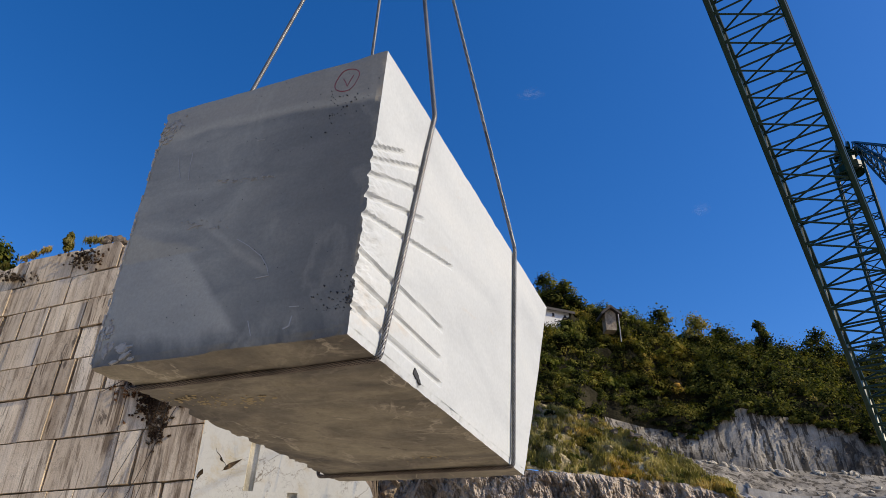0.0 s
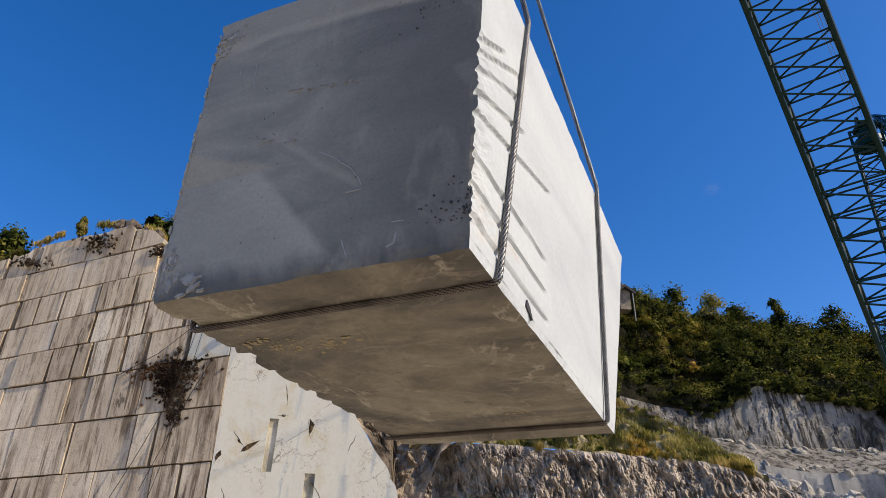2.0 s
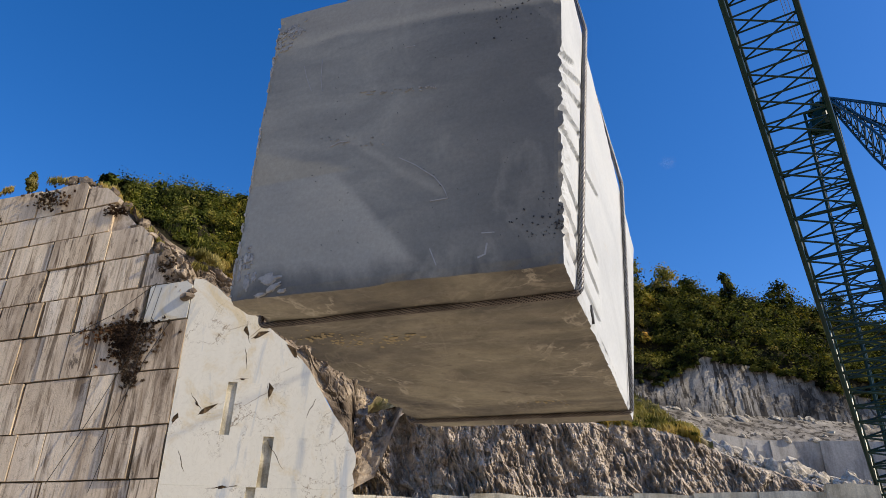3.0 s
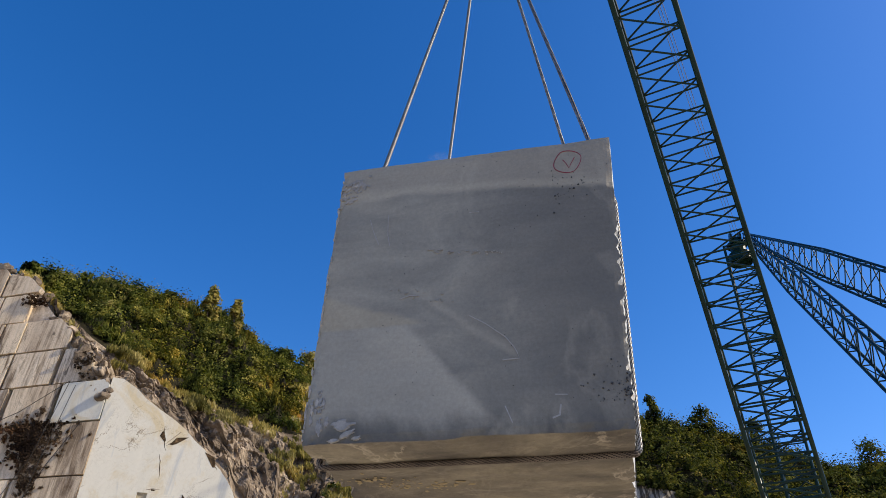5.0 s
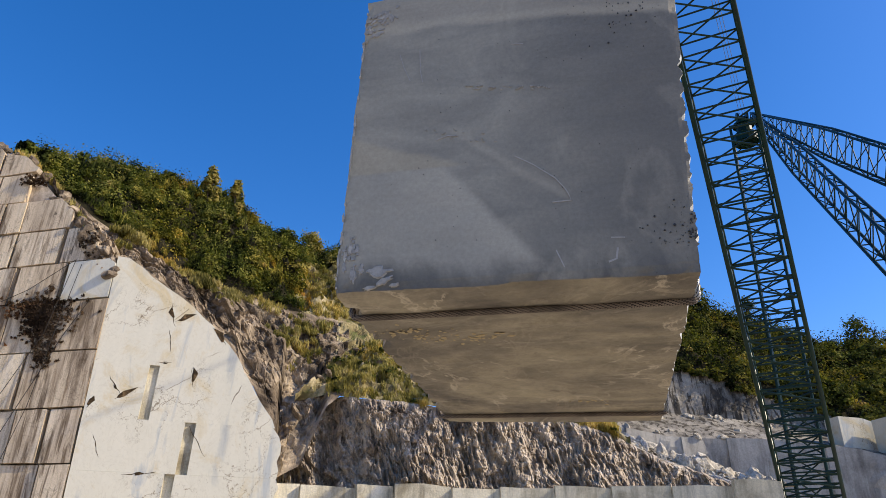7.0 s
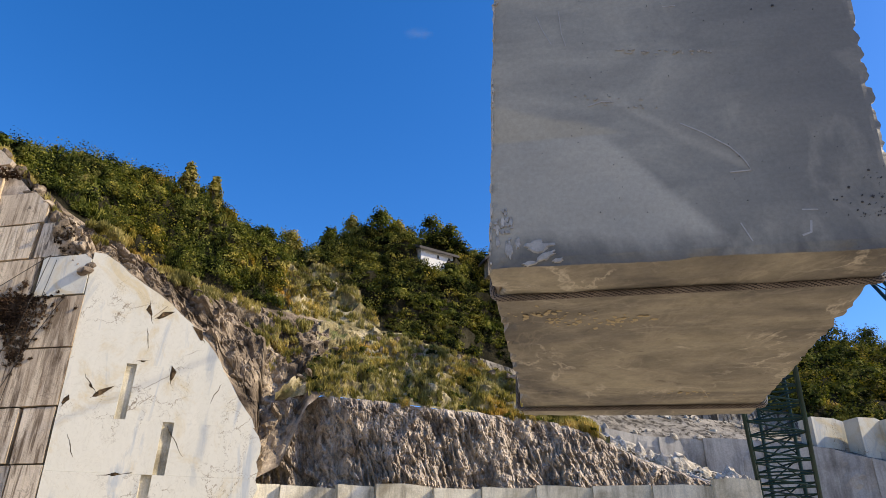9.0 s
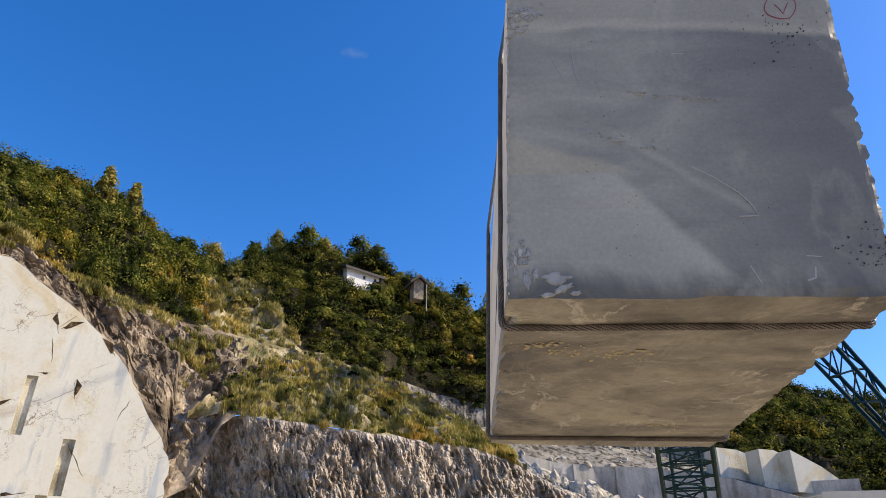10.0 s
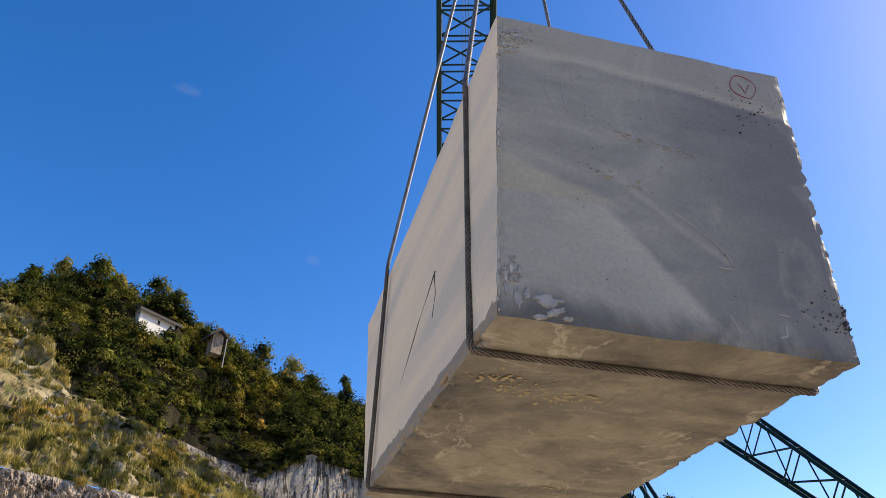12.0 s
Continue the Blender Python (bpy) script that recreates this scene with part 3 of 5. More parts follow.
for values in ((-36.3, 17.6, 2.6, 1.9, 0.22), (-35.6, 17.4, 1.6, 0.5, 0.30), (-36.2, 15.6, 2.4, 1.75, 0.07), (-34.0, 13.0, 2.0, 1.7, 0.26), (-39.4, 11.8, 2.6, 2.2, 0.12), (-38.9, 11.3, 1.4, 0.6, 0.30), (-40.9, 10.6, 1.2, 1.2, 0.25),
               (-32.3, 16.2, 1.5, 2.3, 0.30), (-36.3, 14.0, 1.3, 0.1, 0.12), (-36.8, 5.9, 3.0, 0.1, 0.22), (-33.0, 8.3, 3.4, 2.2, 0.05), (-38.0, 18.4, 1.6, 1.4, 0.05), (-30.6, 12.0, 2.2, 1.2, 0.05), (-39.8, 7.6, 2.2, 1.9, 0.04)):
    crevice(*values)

# cut stones along the foot of the hewn wall
foot_wall = part("foot_wall", [polar(a, e, d) for a in (-28, -18, -8, 2, 10) for e, d in ((-1, 80.4), (5.2, 80.4), (5.2, 83), (-1, 83))],
                 [(i * 4 + j, i * 4 + 4 + j, i * 4 + 4 + (j + 1) % 4, i * 4 + (j + 1) % 4) for i in range(4) for j in range(4)], M_LEDGE)
setting(foot_wall, "low course of sawn blocks with dusty tops")
az = -28.0
while az < 10:
    w = rng.uniform(2.6, 4.6)
    f = Face(polar(az + 0.06, 0, 79.2), polar(az + w - 0.06, 0, 80.1))
    h = C.z + 79.6 * math.tan(radians(5.75)) + rng.uniform(-0.25, 0.25)
    piece("stone", f, [(0, -0.5), (f.length, -0.5), (f.length, h + rng.uniform(-0.3, 0.1)), (f.length * 0.5, h + rng.uniform(-0.15, 0.15)), (0, h)], rng.uniform(-0.2, 0.3), 1.6, M_LEDGE, foot_wall, rng.uniform(-0.03, 0.02))
    az += w

# sawn terrace under the grey face
az = -5.5
while az < 34:
    w = rng.uniform(2.0, 4.4)
    d0, d1 = along(LEDGE_IN, az), along(LEDGE_IN, az + w)
    f = Face(polar(az + 0.04, 0, d0[1] - 0.6), polar(az + w - 0.04, 0, d1[1] + 0.5))
    za, zb = C.z + d0[1] * math.tan(radians(d0[0])), C.z + d1[1] * math.tan(radians(d1[0]))
    mid = rng.uniform(0.35, 0.6)
    piece("stone", f, [(0, za * mid), (f.length, zb * mid), (f.length, zb + rng.uniform(-0.3, 0.2)), (f.length * 0.5, (za + zb) / 2 + rng.uniform(-0.2, 0.3)), (0, za)], rng.uniform(-0.2, 0.2), 1.5, M_TERRACE, lower, rng.uniform(-0.06, 0.0))
    piece("stone", f, [(0, -0.5), (f.length, -0.5), (f.length, zb * mid - 0.1), (0, za * mid - 0.1)], rng.uniform(0.5, 0.9), 1.5, M_TERRACE, lower)
    az += w

# three sunlit panels low on the far face
far_wall = part("wall_far", [polar(a, e, d) for a in (14.8, 24.6) for e, d in ((4, 127.5), (7.2, 127.5), (7.2, 130), (4, 130))], box_faces_ring(), M_TERRACE)
setting(far_wall, "sawn rock face with pale sunlit panels on top")
for a0, a1, t0, t1 in ((15.6, 18.4, 9.8, 9.4), (18.5, 20.5, 9.5, 9.2), (20.6, 24.2, 9.3, 6.8)):
    f = Face(polar(a0, 0, 125.5), polar(a1, 0, 125.5 + (a1 - a0) * 2.0))
    za, zb = C.z + 127 * math.tan(radians(t0)), C.z + 125 * math.tan(radians(t1))
    foot_z = C.z + 126 * math.tan(radians(6.5))
    piece("panel", f, [(0.06, foot_z), (f.length - 0.06, foot_z - 0.4), (f.length - 0.06, max(zb, foot_z)), (f.length * 0.5, (za + zb) / 2 + 0.5), (0.06, za)], 0.2, 3.0, M_WHITE, far_wall)


# ---- the hanging block ----
BLOCK_TILT = pose(0, 0, 2.95, 0, 1.3, 0)
CORNERS = {(0, 0, 0): (-0.95, 0, 0), (1, 0, 0): (0.962, 0, 0), (1, 0, 1): (1.035, 0, 2.07), (0, 0, 1): (-0.915, 0, 2.09),
           (0, 1, 0): (-1.10, 3.40, -0.07), (1, 1, 0): (0.90, 3.40, -0.09), (1, 1, 1): (0.99, 4.10, 1.91), (0, 1, 1): (-1.12, 4.20, 1.95)}
FLUTES = [(1.25, 0.58, 0.40), (1.16, 0.55, 0.66), (1.05, 0.45, 0.72), (0.90, 0.34, 0.80), (0.77, 0.22, 1.36), (0.52, 0.0, 1.28), (0.35, -0.04, 1.29), (0.17, -0.03, 1.32)]


def block_point(u, v, w):
    p = Vector((0, 0, 0))
    for (a, b, c), q in CORNERS.items():
        p += Vector(q) * ((u if a else 1 - u) * (v if b else 1 - v) * (w if c else 1 - w))
    return p


def block_mesh():
    nx, ny, nz = 84, 130, 165
    index, verts, faces, mats = {}, [], [], []
    core = Vector((0, 1.8, 1.0))

    def vert(i, j, k):
        key = (i, j, k)
        if key in index:
            return index[key]
        p = block_point(i / nx, j / ny, k / nz)
        q = p.copy()
        # worn arrises
        near = sorted([min(i / nx, 1 - i / nx) * 1.95, min(j / ny, 1 - j / ny) * 3.7, min(k / nz, 1 - k / nz) * 2.05])
        ragged = k < 5 and (i < 5 or i > nx - 5)
        edge = max(0.0, 1 - near[1] / (0.085 if ragged else 0.05))
        chip = max(0.0, noise.noise(p * 5.0) - 0.12) + 0.5 * max(0.0, noise.noise(p * 16.0))
        side = 0.45 + (0.7 if (k < 4 and i < 4) else 0)
        side *= 0.3 if j > ny - 4 else 1.0
        side *= 0.35 if k > nz - 4 else (2.2 if ragged else 1.0)
        q += (core - p).normalized() * edge * (0.004 + 0.05 * chip * side)
        if i == nx:      # drill flutes on the split face
            for z0, slope_f, reach in FLUTES:
                if p.y < reach + 0.03:
                    dz = (p.z - (z0 + slope_f * p.y)) / math.sqrt(1 + slope_f * slope_f)
                    ends = min(1.0, max(0.0, (reach - p.y) / 0.05))
                    r = 0.021
                    if abs(dz) < r:
                        q.x -= 0.024 * math.sqrt(1 - (dz / r) ** 2) * ends * (0.8 + 0.3 * noise.noise(p * 3))
                    elif -0.09 < dz < -r:
                        q.x -= 0.006 * ends * (1 + dz / 0.09) * max(0.0, 1 - p.y / 1.4)
            q.x += 0.005 * noise.fractal(p * 1.4, 1.0, 2.0, 4) * min(1.0, p.y * 2)
            if p.y < 0.35 and 0.15 < p.z < 1.35:
                q.x += 0.02 * noise.fractal(Vector((p.x, p.y * 6, p.z * 9)), 0.8, 2.0, 4) * (1 - p.y / 0.35)
        elif k == 0:
            q.z += 0.010 * noise.fractal(Vector((p.x * 2.0, p.y * 5, 0)), 0.9, 2.0, 5)
        elif i == 0:
            q.x += 0.008 * noise.fractal(p * 1.5, 1.0, 2.0, 4)
        elif j == 0:
            q.y += 0.003 * noise.fractal(p * 2.5, 1.0, 2.0, 4)
        index[key] = len(verts)
        verts.append(q)
        return index[key]

    def grid(n, m, fn, mat, flip):
        for a in range(n):
            for b in range(m):
                f = (fn(a, b), fn(a + 1, b), fn(a + 1, b + 1), fn(a, b + 1))
                faces.append(f[::-1] if flip else f)
                mats.append(mat)
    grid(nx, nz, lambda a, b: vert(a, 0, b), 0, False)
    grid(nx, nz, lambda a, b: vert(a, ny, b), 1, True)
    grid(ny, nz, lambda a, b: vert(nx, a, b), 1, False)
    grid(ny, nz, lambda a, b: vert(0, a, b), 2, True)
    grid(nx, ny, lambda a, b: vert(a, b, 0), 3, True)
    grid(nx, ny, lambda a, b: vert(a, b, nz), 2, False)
    return verts, faces, mats


def front_material():
    """Grey sawn marble: a pale head band, a beige patch, a pale wedge, smears, specks, and a gradient darker towards
    one side and the foot.
    """
    m, nt, b = nodes_of("grey_sawn_marble")
    co = coords(nt)
    sep = nt.nodes.new("ShaderNodeSeparateXYZ")
    nt.links.new(co, sep.inputs[0])
    x, z = sep.outputs[0], sep.outputs[2]

    def calc(op, a, c=0.0, d=0.0):
        n = nt.nodes.new("ShaderNodeMath")
        n.operation = op
        for sock, v in zip(n.inputs, (a, c, d)):
            if isinstance(v, (int, float)):
                sock.default_value = v
            else:
                nt.links.new(v, sock)
        return n.outputs[0]

    def span(v, a, c, top=1.0):
        n = nt.nodes.new("ShaderNodeMapRange")
        n.interpolation_type = "SMOOTHSTEP"
        nt.links.new(v, n.inputs[0])
        for k, val in zip((1, 2, 3, 4), (a, c, 0.0, top)):
            n.inputs[k].default_value = val
        return n.outputs[0]
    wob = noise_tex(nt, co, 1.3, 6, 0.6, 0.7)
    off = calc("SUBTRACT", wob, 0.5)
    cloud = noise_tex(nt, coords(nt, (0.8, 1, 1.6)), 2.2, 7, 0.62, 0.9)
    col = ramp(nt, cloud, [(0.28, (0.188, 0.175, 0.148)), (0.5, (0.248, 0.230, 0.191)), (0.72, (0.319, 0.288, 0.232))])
    # a soft gradient put into the colour, darker towards the right
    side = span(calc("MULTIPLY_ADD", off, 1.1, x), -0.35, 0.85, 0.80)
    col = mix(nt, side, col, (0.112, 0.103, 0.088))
    # head band, its lower line bowed and falling to one side
    head = calc("ADD", calc("MULTIPLY_ADD", x, 0.065, z), calc("MULTIPLY", off, 0.16))
    head = calc("ADD", head, calc("MULTIPLY", calc("MULTIPLY", x, x), 0.05))
    col = mix(nt, span(head, 1.74, 1.84, 0.62), col, (0.319, 0.282, 0.224))
    line = calc("MULTIPLY", span(head, 1.735, 1.79), calc("SUBTRACT", 1.0, span(head, 1.79, 1.86)))
    col = mix(nt, calc("MULTIPLY", line, 0.45), col, (0.426, 0.372, 0.282))
    # beige patch over a pale wedge
    lean = calc("ADD", calc("MULTIPLY_ADD", x, 0.42, z), calc("MULTIPLY", off, 0.20))
    over = span(calc("MULTIPLY_ADD", off, 0.05, z), 0.725, 0.75)
    col = mix(nt, calc("MULTIPLY", calc("SUBTRACT", 1.0, span(lean, 0.60, 0.655)), calc("MULTIPLY", over, 0.75)), col, (0.339, 0.290, 0.210))
    diag = calc("ADD", calc("MULTIPLY_ADD", z, 0.87, x), calc("MULTIPLY", off, 0.12))
    low = calc("MULTIPLY", calc("SUBTRACT", 1.0, span(diag, 0.24, 0.33)), calc("SUBTRACT", 1.0, over))
    col = mix(nt, calc("MULTIPLY", low, 0.55), col, (0.322, 0.296, 0.247))
    edge = calc("MULTIPLY", low, span(diag, -0.15, 0.30))
    col = mix(nt, calc("MULTIPLY", edge, 0.4), col, (0.406, 0.367, 0.297))
    # a beige smear falling across the middle
    fall = calc("ADD", calc("MULTIPLY_ADD", x, 0.77, z), calc("MULTIPLY", off, 0.16))
    run = calc("MULTIPLY", calc("MULTIPLY", span(fall, 0.69, 0.735), calc("SUBTRACT", 1.0, span(fall, 0.74, 0.80))), calc("MULTIPLY", span(x, -0.5, -0.25), calc("SUBTRACT", 1.0, span(x, 0.30, 0.38))))
    col = mix(nt, calc("MULTIPLY", run, 0.22), col, (0.46, 0.40, 0.31))
    # a dark gradient put into the colour towards the foot
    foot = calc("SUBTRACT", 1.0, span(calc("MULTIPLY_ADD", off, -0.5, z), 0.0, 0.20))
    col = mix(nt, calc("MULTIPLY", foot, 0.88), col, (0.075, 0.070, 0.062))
    veil = noise_tex(nt, coords(nt, (1.3, 1, 1.0), (0, 50, 0)), 0.7, 8, 0.55, 1.2)
    col = mix(nt, ramp(nt, veil, [(0.53, 0.0), (0.57, 0.16), (0.61, 0.0)]), col, (0.426, 0.381, 0.297))
    saw = noise_tex(nt, coords(nt, (0.4, 1, 12)), 3.0, 5, 0.6)
    col = mix(nt, 0.09, col, ramp(nt, saw, [(0.3, 0.6), (0.7, 1.3)]), "MULTIPLY")
    fine = noise_tex(nt, co, 42.0, 8, 0.75)
    col = mix(nt, 0.45, col, ramp(nt, fine, [(0.3, 0.65), (0.65, 1.2)]), "MULTIPLY")
    pits = noise_tex(nt, co, 30.0, 2, 0.5)
    zone = noise_tex(nt, co, 1.7, 3, 0.5)
    pit = mix(nt, 1.0, ramp(nt, pits, [(0.71, 0.0), (0.74, 1.0)]), ramp(nt, zone, [(0.50, 0.0), (0.6, 1.0)]), "MULTIPLY")
    col = mix(nt, pit, col, (0.046, 0.042, 0.039))
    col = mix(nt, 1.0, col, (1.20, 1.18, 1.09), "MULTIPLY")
    finish(nt, b, col, 0.5, spec=0.35)
    bump(nt, b, mix(nt, 0.5, saw, fine), 0.2, 0.008)
    return m


def pale_material():
    m, nt, b = nodes_of("split_white_marble")
    band = noise_tex(nt, coords(nt, (1, 0.35, 1.2), (25, 0, 0)), 1.2, 6, 0.6, 0.6)
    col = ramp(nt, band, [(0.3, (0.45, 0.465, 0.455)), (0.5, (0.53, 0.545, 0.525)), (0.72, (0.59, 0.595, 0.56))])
    rust = noise_tex(nt, coords(nt, (1, 0.5, 1.5), (35, 0, 0)), 1.6, 7, 0.7, 1.2)
    col = mix(nt, ramp(nt, rust, [(0.60, 0.0), (0.72, 0.4)]), col, (0.52, 0.42, 0.30))
    fine = noise_tex(nt, coords(nt), 34.0, 8, 0.7)
    col = mix(nt, 0.35, col, ramp(nt, fine, [(0.3, 0.75), (0.65, 1.1)]), "MULTIPLY")
    finish(nt, b, col, 0.75)
    bump(nt, b, mix(nt, 0.5, band, fine), 0.2, 0.012)
    return m


def left_material():
    m, nt, b = nodes_of("beige_marble_warm_bounce")
    band = noise_tex(nt, coords(nt, (1, 0.35, 2.2), (-24, 0, 0)), 0.8, 5, 0.5, 0.3)
    # beige bands; the colour is also warmed to stand in for bounced light
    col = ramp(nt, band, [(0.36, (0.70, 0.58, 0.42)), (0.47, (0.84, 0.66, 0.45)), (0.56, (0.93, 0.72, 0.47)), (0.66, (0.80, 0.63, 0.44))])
    fine = noise_tex(nt, coords(nt), 38.0, 8, 0.7)
    col = mix(nt, 0.35, col, ramp(nt, fine, [(0.3, 0.75), (0.65, 1.12)]), "MULTIPLY")
    sep = nt.nodes.new("ShaderNodeSeparateXYZ")
    nt.links.new(coords(nt), sep.inputs[0])
    rag = noise_tex(nt, coords(nt), 3.0, 6, 0.65, 0.5)
    foot = nt.nodes.new("ShaderNodeMath")
    foot.operation = "MULTIPLY_ADD"
    nt.links.new(rag, foot.inputs[0])
    foot.inputs[1].default_value = -0.17
    nt.links.new(sep.outputs[2], foot.inputs[2])
    col = mix(nt, ramp(nt, foot.outputs[0], [(0.0, 0.8), (0.008, 0.0)]), col, (0.20, 0.165, 0.12))
    finish(nt, b, col, 0.7)
    bump(nt, b, mix(nt, 0.5, band, fine), 0.3, 0.01)
    return m


def under_material():
    m, nt, b = nodes_of("muddy_marble_underside")
    smear = noise_tex(nt, coords(nt, (0.7, 1.15, 1), (0, 0, 6)), 0.8, 6, 0.6, 0.9)
    col = ramp(nt, smear, [(0.30, (0.095, 0.083, 0.067)), (0.42, (0.175, 0.152, 0.113)), (0.56, (0.285, 0.247, 0.17)), (0.72, (0.40, 0.35, 0.235))])
    mott = noise_tex(nt, coords(nt), 3.2, 7, 0.65, 0.3)
    col = mix(nt, 0.75, col, ramp(nt, mott, [(0.3, 0.62), (0.65, 1.2)]), "MULTIPLY")
    scuff = noise_tex(nt, coords(nt, (0.9, 1.7, 1), (0, 0, -25)), 2.0, 8, 0.65, 1.0)
    col = mix(nt, ramp(nt, scuff, [(0.61, 0.0), (0.70, 0.5)]), col, (0.40, 0.34, 0.24))
    clod = noise_tex(nt, coords(nt, (1.0, 1.2, 1), (0, 0, 12)), 5.0, 8, 0.65, 0.4)
    col = mix(nt, ramp(nt, clod, [(0.30, 0.5), (0.38, 0.0)]), col, (0.07, 0.056, 0.042))
    vein = noise_tex(nt, coords(nt, (1, 0.7, 1), (0, 0, 50)), 1.1, 8, 0.6, 2.5)
    col = mix(nt, ramp(nt, vein, [(0.52, 0.0), (0.545, 0.2), (0.57, 0.0)]), col, (0.42, 0.36, 0.26))
    # thin pale veins, broken up, and short scraped lines across
    for turn, size, at in ((20, 0.55, 0.50), (-35, 0.8, 0.47)):
        hair = noise_tex(nt, coords(nt, (1, 0.6, 1), (0, 0, turn)), size, 9, 0.58, 0.5)
        gate = ramp(nt, noise_tex(nt, coords(nt), 1.3 + size, 3, 0.5), [(0.50, 0.0), (0.60, 0.75)])
        col = mix(nt, mix(nt, 1.0, ramp(nt, hair, [(at - 0.008, 0.0), (at, 1.0), (at + 0.008, 0.0)]), gate, "MULTIPLY"), col, (0.52, 0.45, 0.33))
    scrape = noise_tex(nt, coords(nt, (0.5, 9, 1), (0, 0, -4)), 2.2, 5, 0.7, 0.2)
    zone = ramp(nt, noise_tex(nt, coords(nt, (0.6, 1.4, 1)), 1.1, 4, 0.6), [(0.52, 0.0), (0.62, 0.6)])
    col = mix(nt, mix(nt, 1.0, ramp(nt, scrape, [(0.58, 0.0), (0.64, 1.0)]), zone, "MULTIPLY"), col, (0.44, 0.385, 0.29))
    fine = noise_tex(nt, coords(nt), 26.0, 8, 0.75)
    col = mix(nt, 0.4, col, ramp(nt, fine, [(0.3, 0.6), (0.65, 1.15)]), "MULTIPLY")
    finish(nt, b, col, 0.9)
    bump(nt, b, mix(nt, 0.5, clod, fine), 0.7, 0.02)
    return m


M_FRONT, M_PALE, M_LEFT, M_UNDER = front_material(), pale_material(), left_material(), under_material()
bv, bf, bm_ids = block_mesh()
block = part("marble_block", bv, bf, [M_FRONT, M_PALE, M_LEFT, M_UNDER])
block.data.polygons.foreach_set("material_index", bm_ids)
block.matrix_world = BLOCK_TILT
tagged(block, "huge sawn grey marble block with muddy underside, hung in slings", "stone block")


# ---- slings ----
def rope_mesh(points, radius, step=0.014, sides=36, pitch=0.24, lobes=6):
    """A laid wire rope: a lobed section that turns along the way."""
    pts = []
    for a, b in zip(points, points[1:]):
        n = max(1, int((b - a).length / step))
        pts += [a.lerp(b, i / n) for i in range(n)]
    pts.append(points[-1])
    verts, faces, grooves, turns, run = [], [], [], [], 0.0
    side = None
    for i, p in enumerate(pts):
        t = (pts[min(i + 1, len(pts) - 1)] - pts[max(i - 1, 0)]).normalized()
        if side is None:
            side = t.orthogonal().normalized()
        side = (side - t * side.dot(t)).normalized()
        up = t.cross(side)
        if i:
            run += (p - pts[i - 1]).length
        tw = 2 * math.pi * run / pitch
        turns.append(tw)
        for k in range(sides):
            a = 2 * math.pi * k / sides
            r = radius * (0.36 + 0.72 * abs(math.cos(lobes * 0.5 * (a - tw))) ** 0.7)
            verts.append(p + (side * math.cos(a) + up * math.sin(a)) * r)
    for i in range(len(pts) - 1):
        for k in range(sides):
            a, b = i * sides + k, i * sides + (k + 1) % sides
            faces.append((a, b, b + sides, a + sides))
            # groove faces take a dark colour that stands in for shade between strands
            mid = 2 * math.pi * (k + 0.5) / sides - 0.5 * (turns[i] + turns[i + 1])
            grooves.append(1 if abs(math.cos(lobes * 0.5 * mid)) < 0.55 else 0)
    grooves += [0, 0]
    faces.append(tuple(range(sides - 1, -1, -1)))
    faces.append(tuple(len(verts) - sides + k for k in range(sides)))
    return verts, faces, grooves


def rounded(points, r=0.05):
    out = [points[0]]
    for a, b, c in zip(points, points[1:], points[2:]):
        u, v = (a - b).normalized(), (c - b).normalized()
        for k in range(7):
            s = k / 6
            out.append((b + u * r).lerp(b, s).lerp(b.lerp(b + v * r, s), s))
    out.append(points[-1])
    return out


APEX = Vector((-0.16, 1.81, 8.6))
ROPE_R = 0.0185
for name, pts in (("wire_rope_sling", [(-0.955, 0.61, 2.10), (-0.975, 0.36, -0.022), (0.975, 0.35, -0.024), (1.045, 0.77, 2.085)]),
                  ("wire_rope_sling", [(-1.10, 3.00, 2.015), (-1.115, 3.02, -0.085), (0.935, 2.96, -0.10), (1.03, 2.80, 1.99)])):
    way = rounded([APEX + Vector((-0.04, 0, 0))] + [Vector(p) for p in pts] + [APEX + Vector((0.04, 0, 0))])
    sling = new(name)
    sling.matrix_world = BLOCK_TILT
    tagged(sling, "twisted steel wire rope sling looped under the marble block", "wire rope", "slings round the block")
    cuts = [0] + [4 + 7 * k for k in range(4)] + [len(way) - 1]
    for k, (c0, c1) in enumerate(zip(cuts, cuts[1:])):
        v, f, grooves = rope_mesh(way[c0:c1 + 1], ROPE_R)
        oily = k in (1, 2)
        run_part = part(("hanging_leg", "side_run", "under_run", "side_run", "hanging_leg")[k], v, f, [M_OILY if oily else M_STEEL, M_DARK_WIRE], sling,
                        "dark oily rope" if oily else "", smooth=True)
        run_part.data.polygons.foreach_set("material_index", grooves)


# ---- derrick crane ----
def bar(verts, faces, a, b, r, sides=4):
    t = (b - a).normalized()
    s = t.orthogonal().normalized()
    u = t.cross(s)
    o = len(verts)
    for p in (a, b):
        for k in range(sides):
            an = 2 * math.pi * (k + 0.5) / sides
            verts.append(p + (s * math.cos(an) + u * math.sin(an)) * r)
    for k in range(sides):
        faces.append((o + k, o + (k + 1) % sides, o + sides + (k + 1) % sides, o + sides + k))
    faces.append(tuple(o + k for k in reversed(range(sides))))
    faces.append(tuple(o + sides + k for k in range(sides)))


def unit_bar(material):
    v, f = [], []
    bar(v, f, Vector((0, 0, 0)), Vector((0, 0, 1)), 1.0, 4)
    return mesh_of("brace_bar", v, f, material)


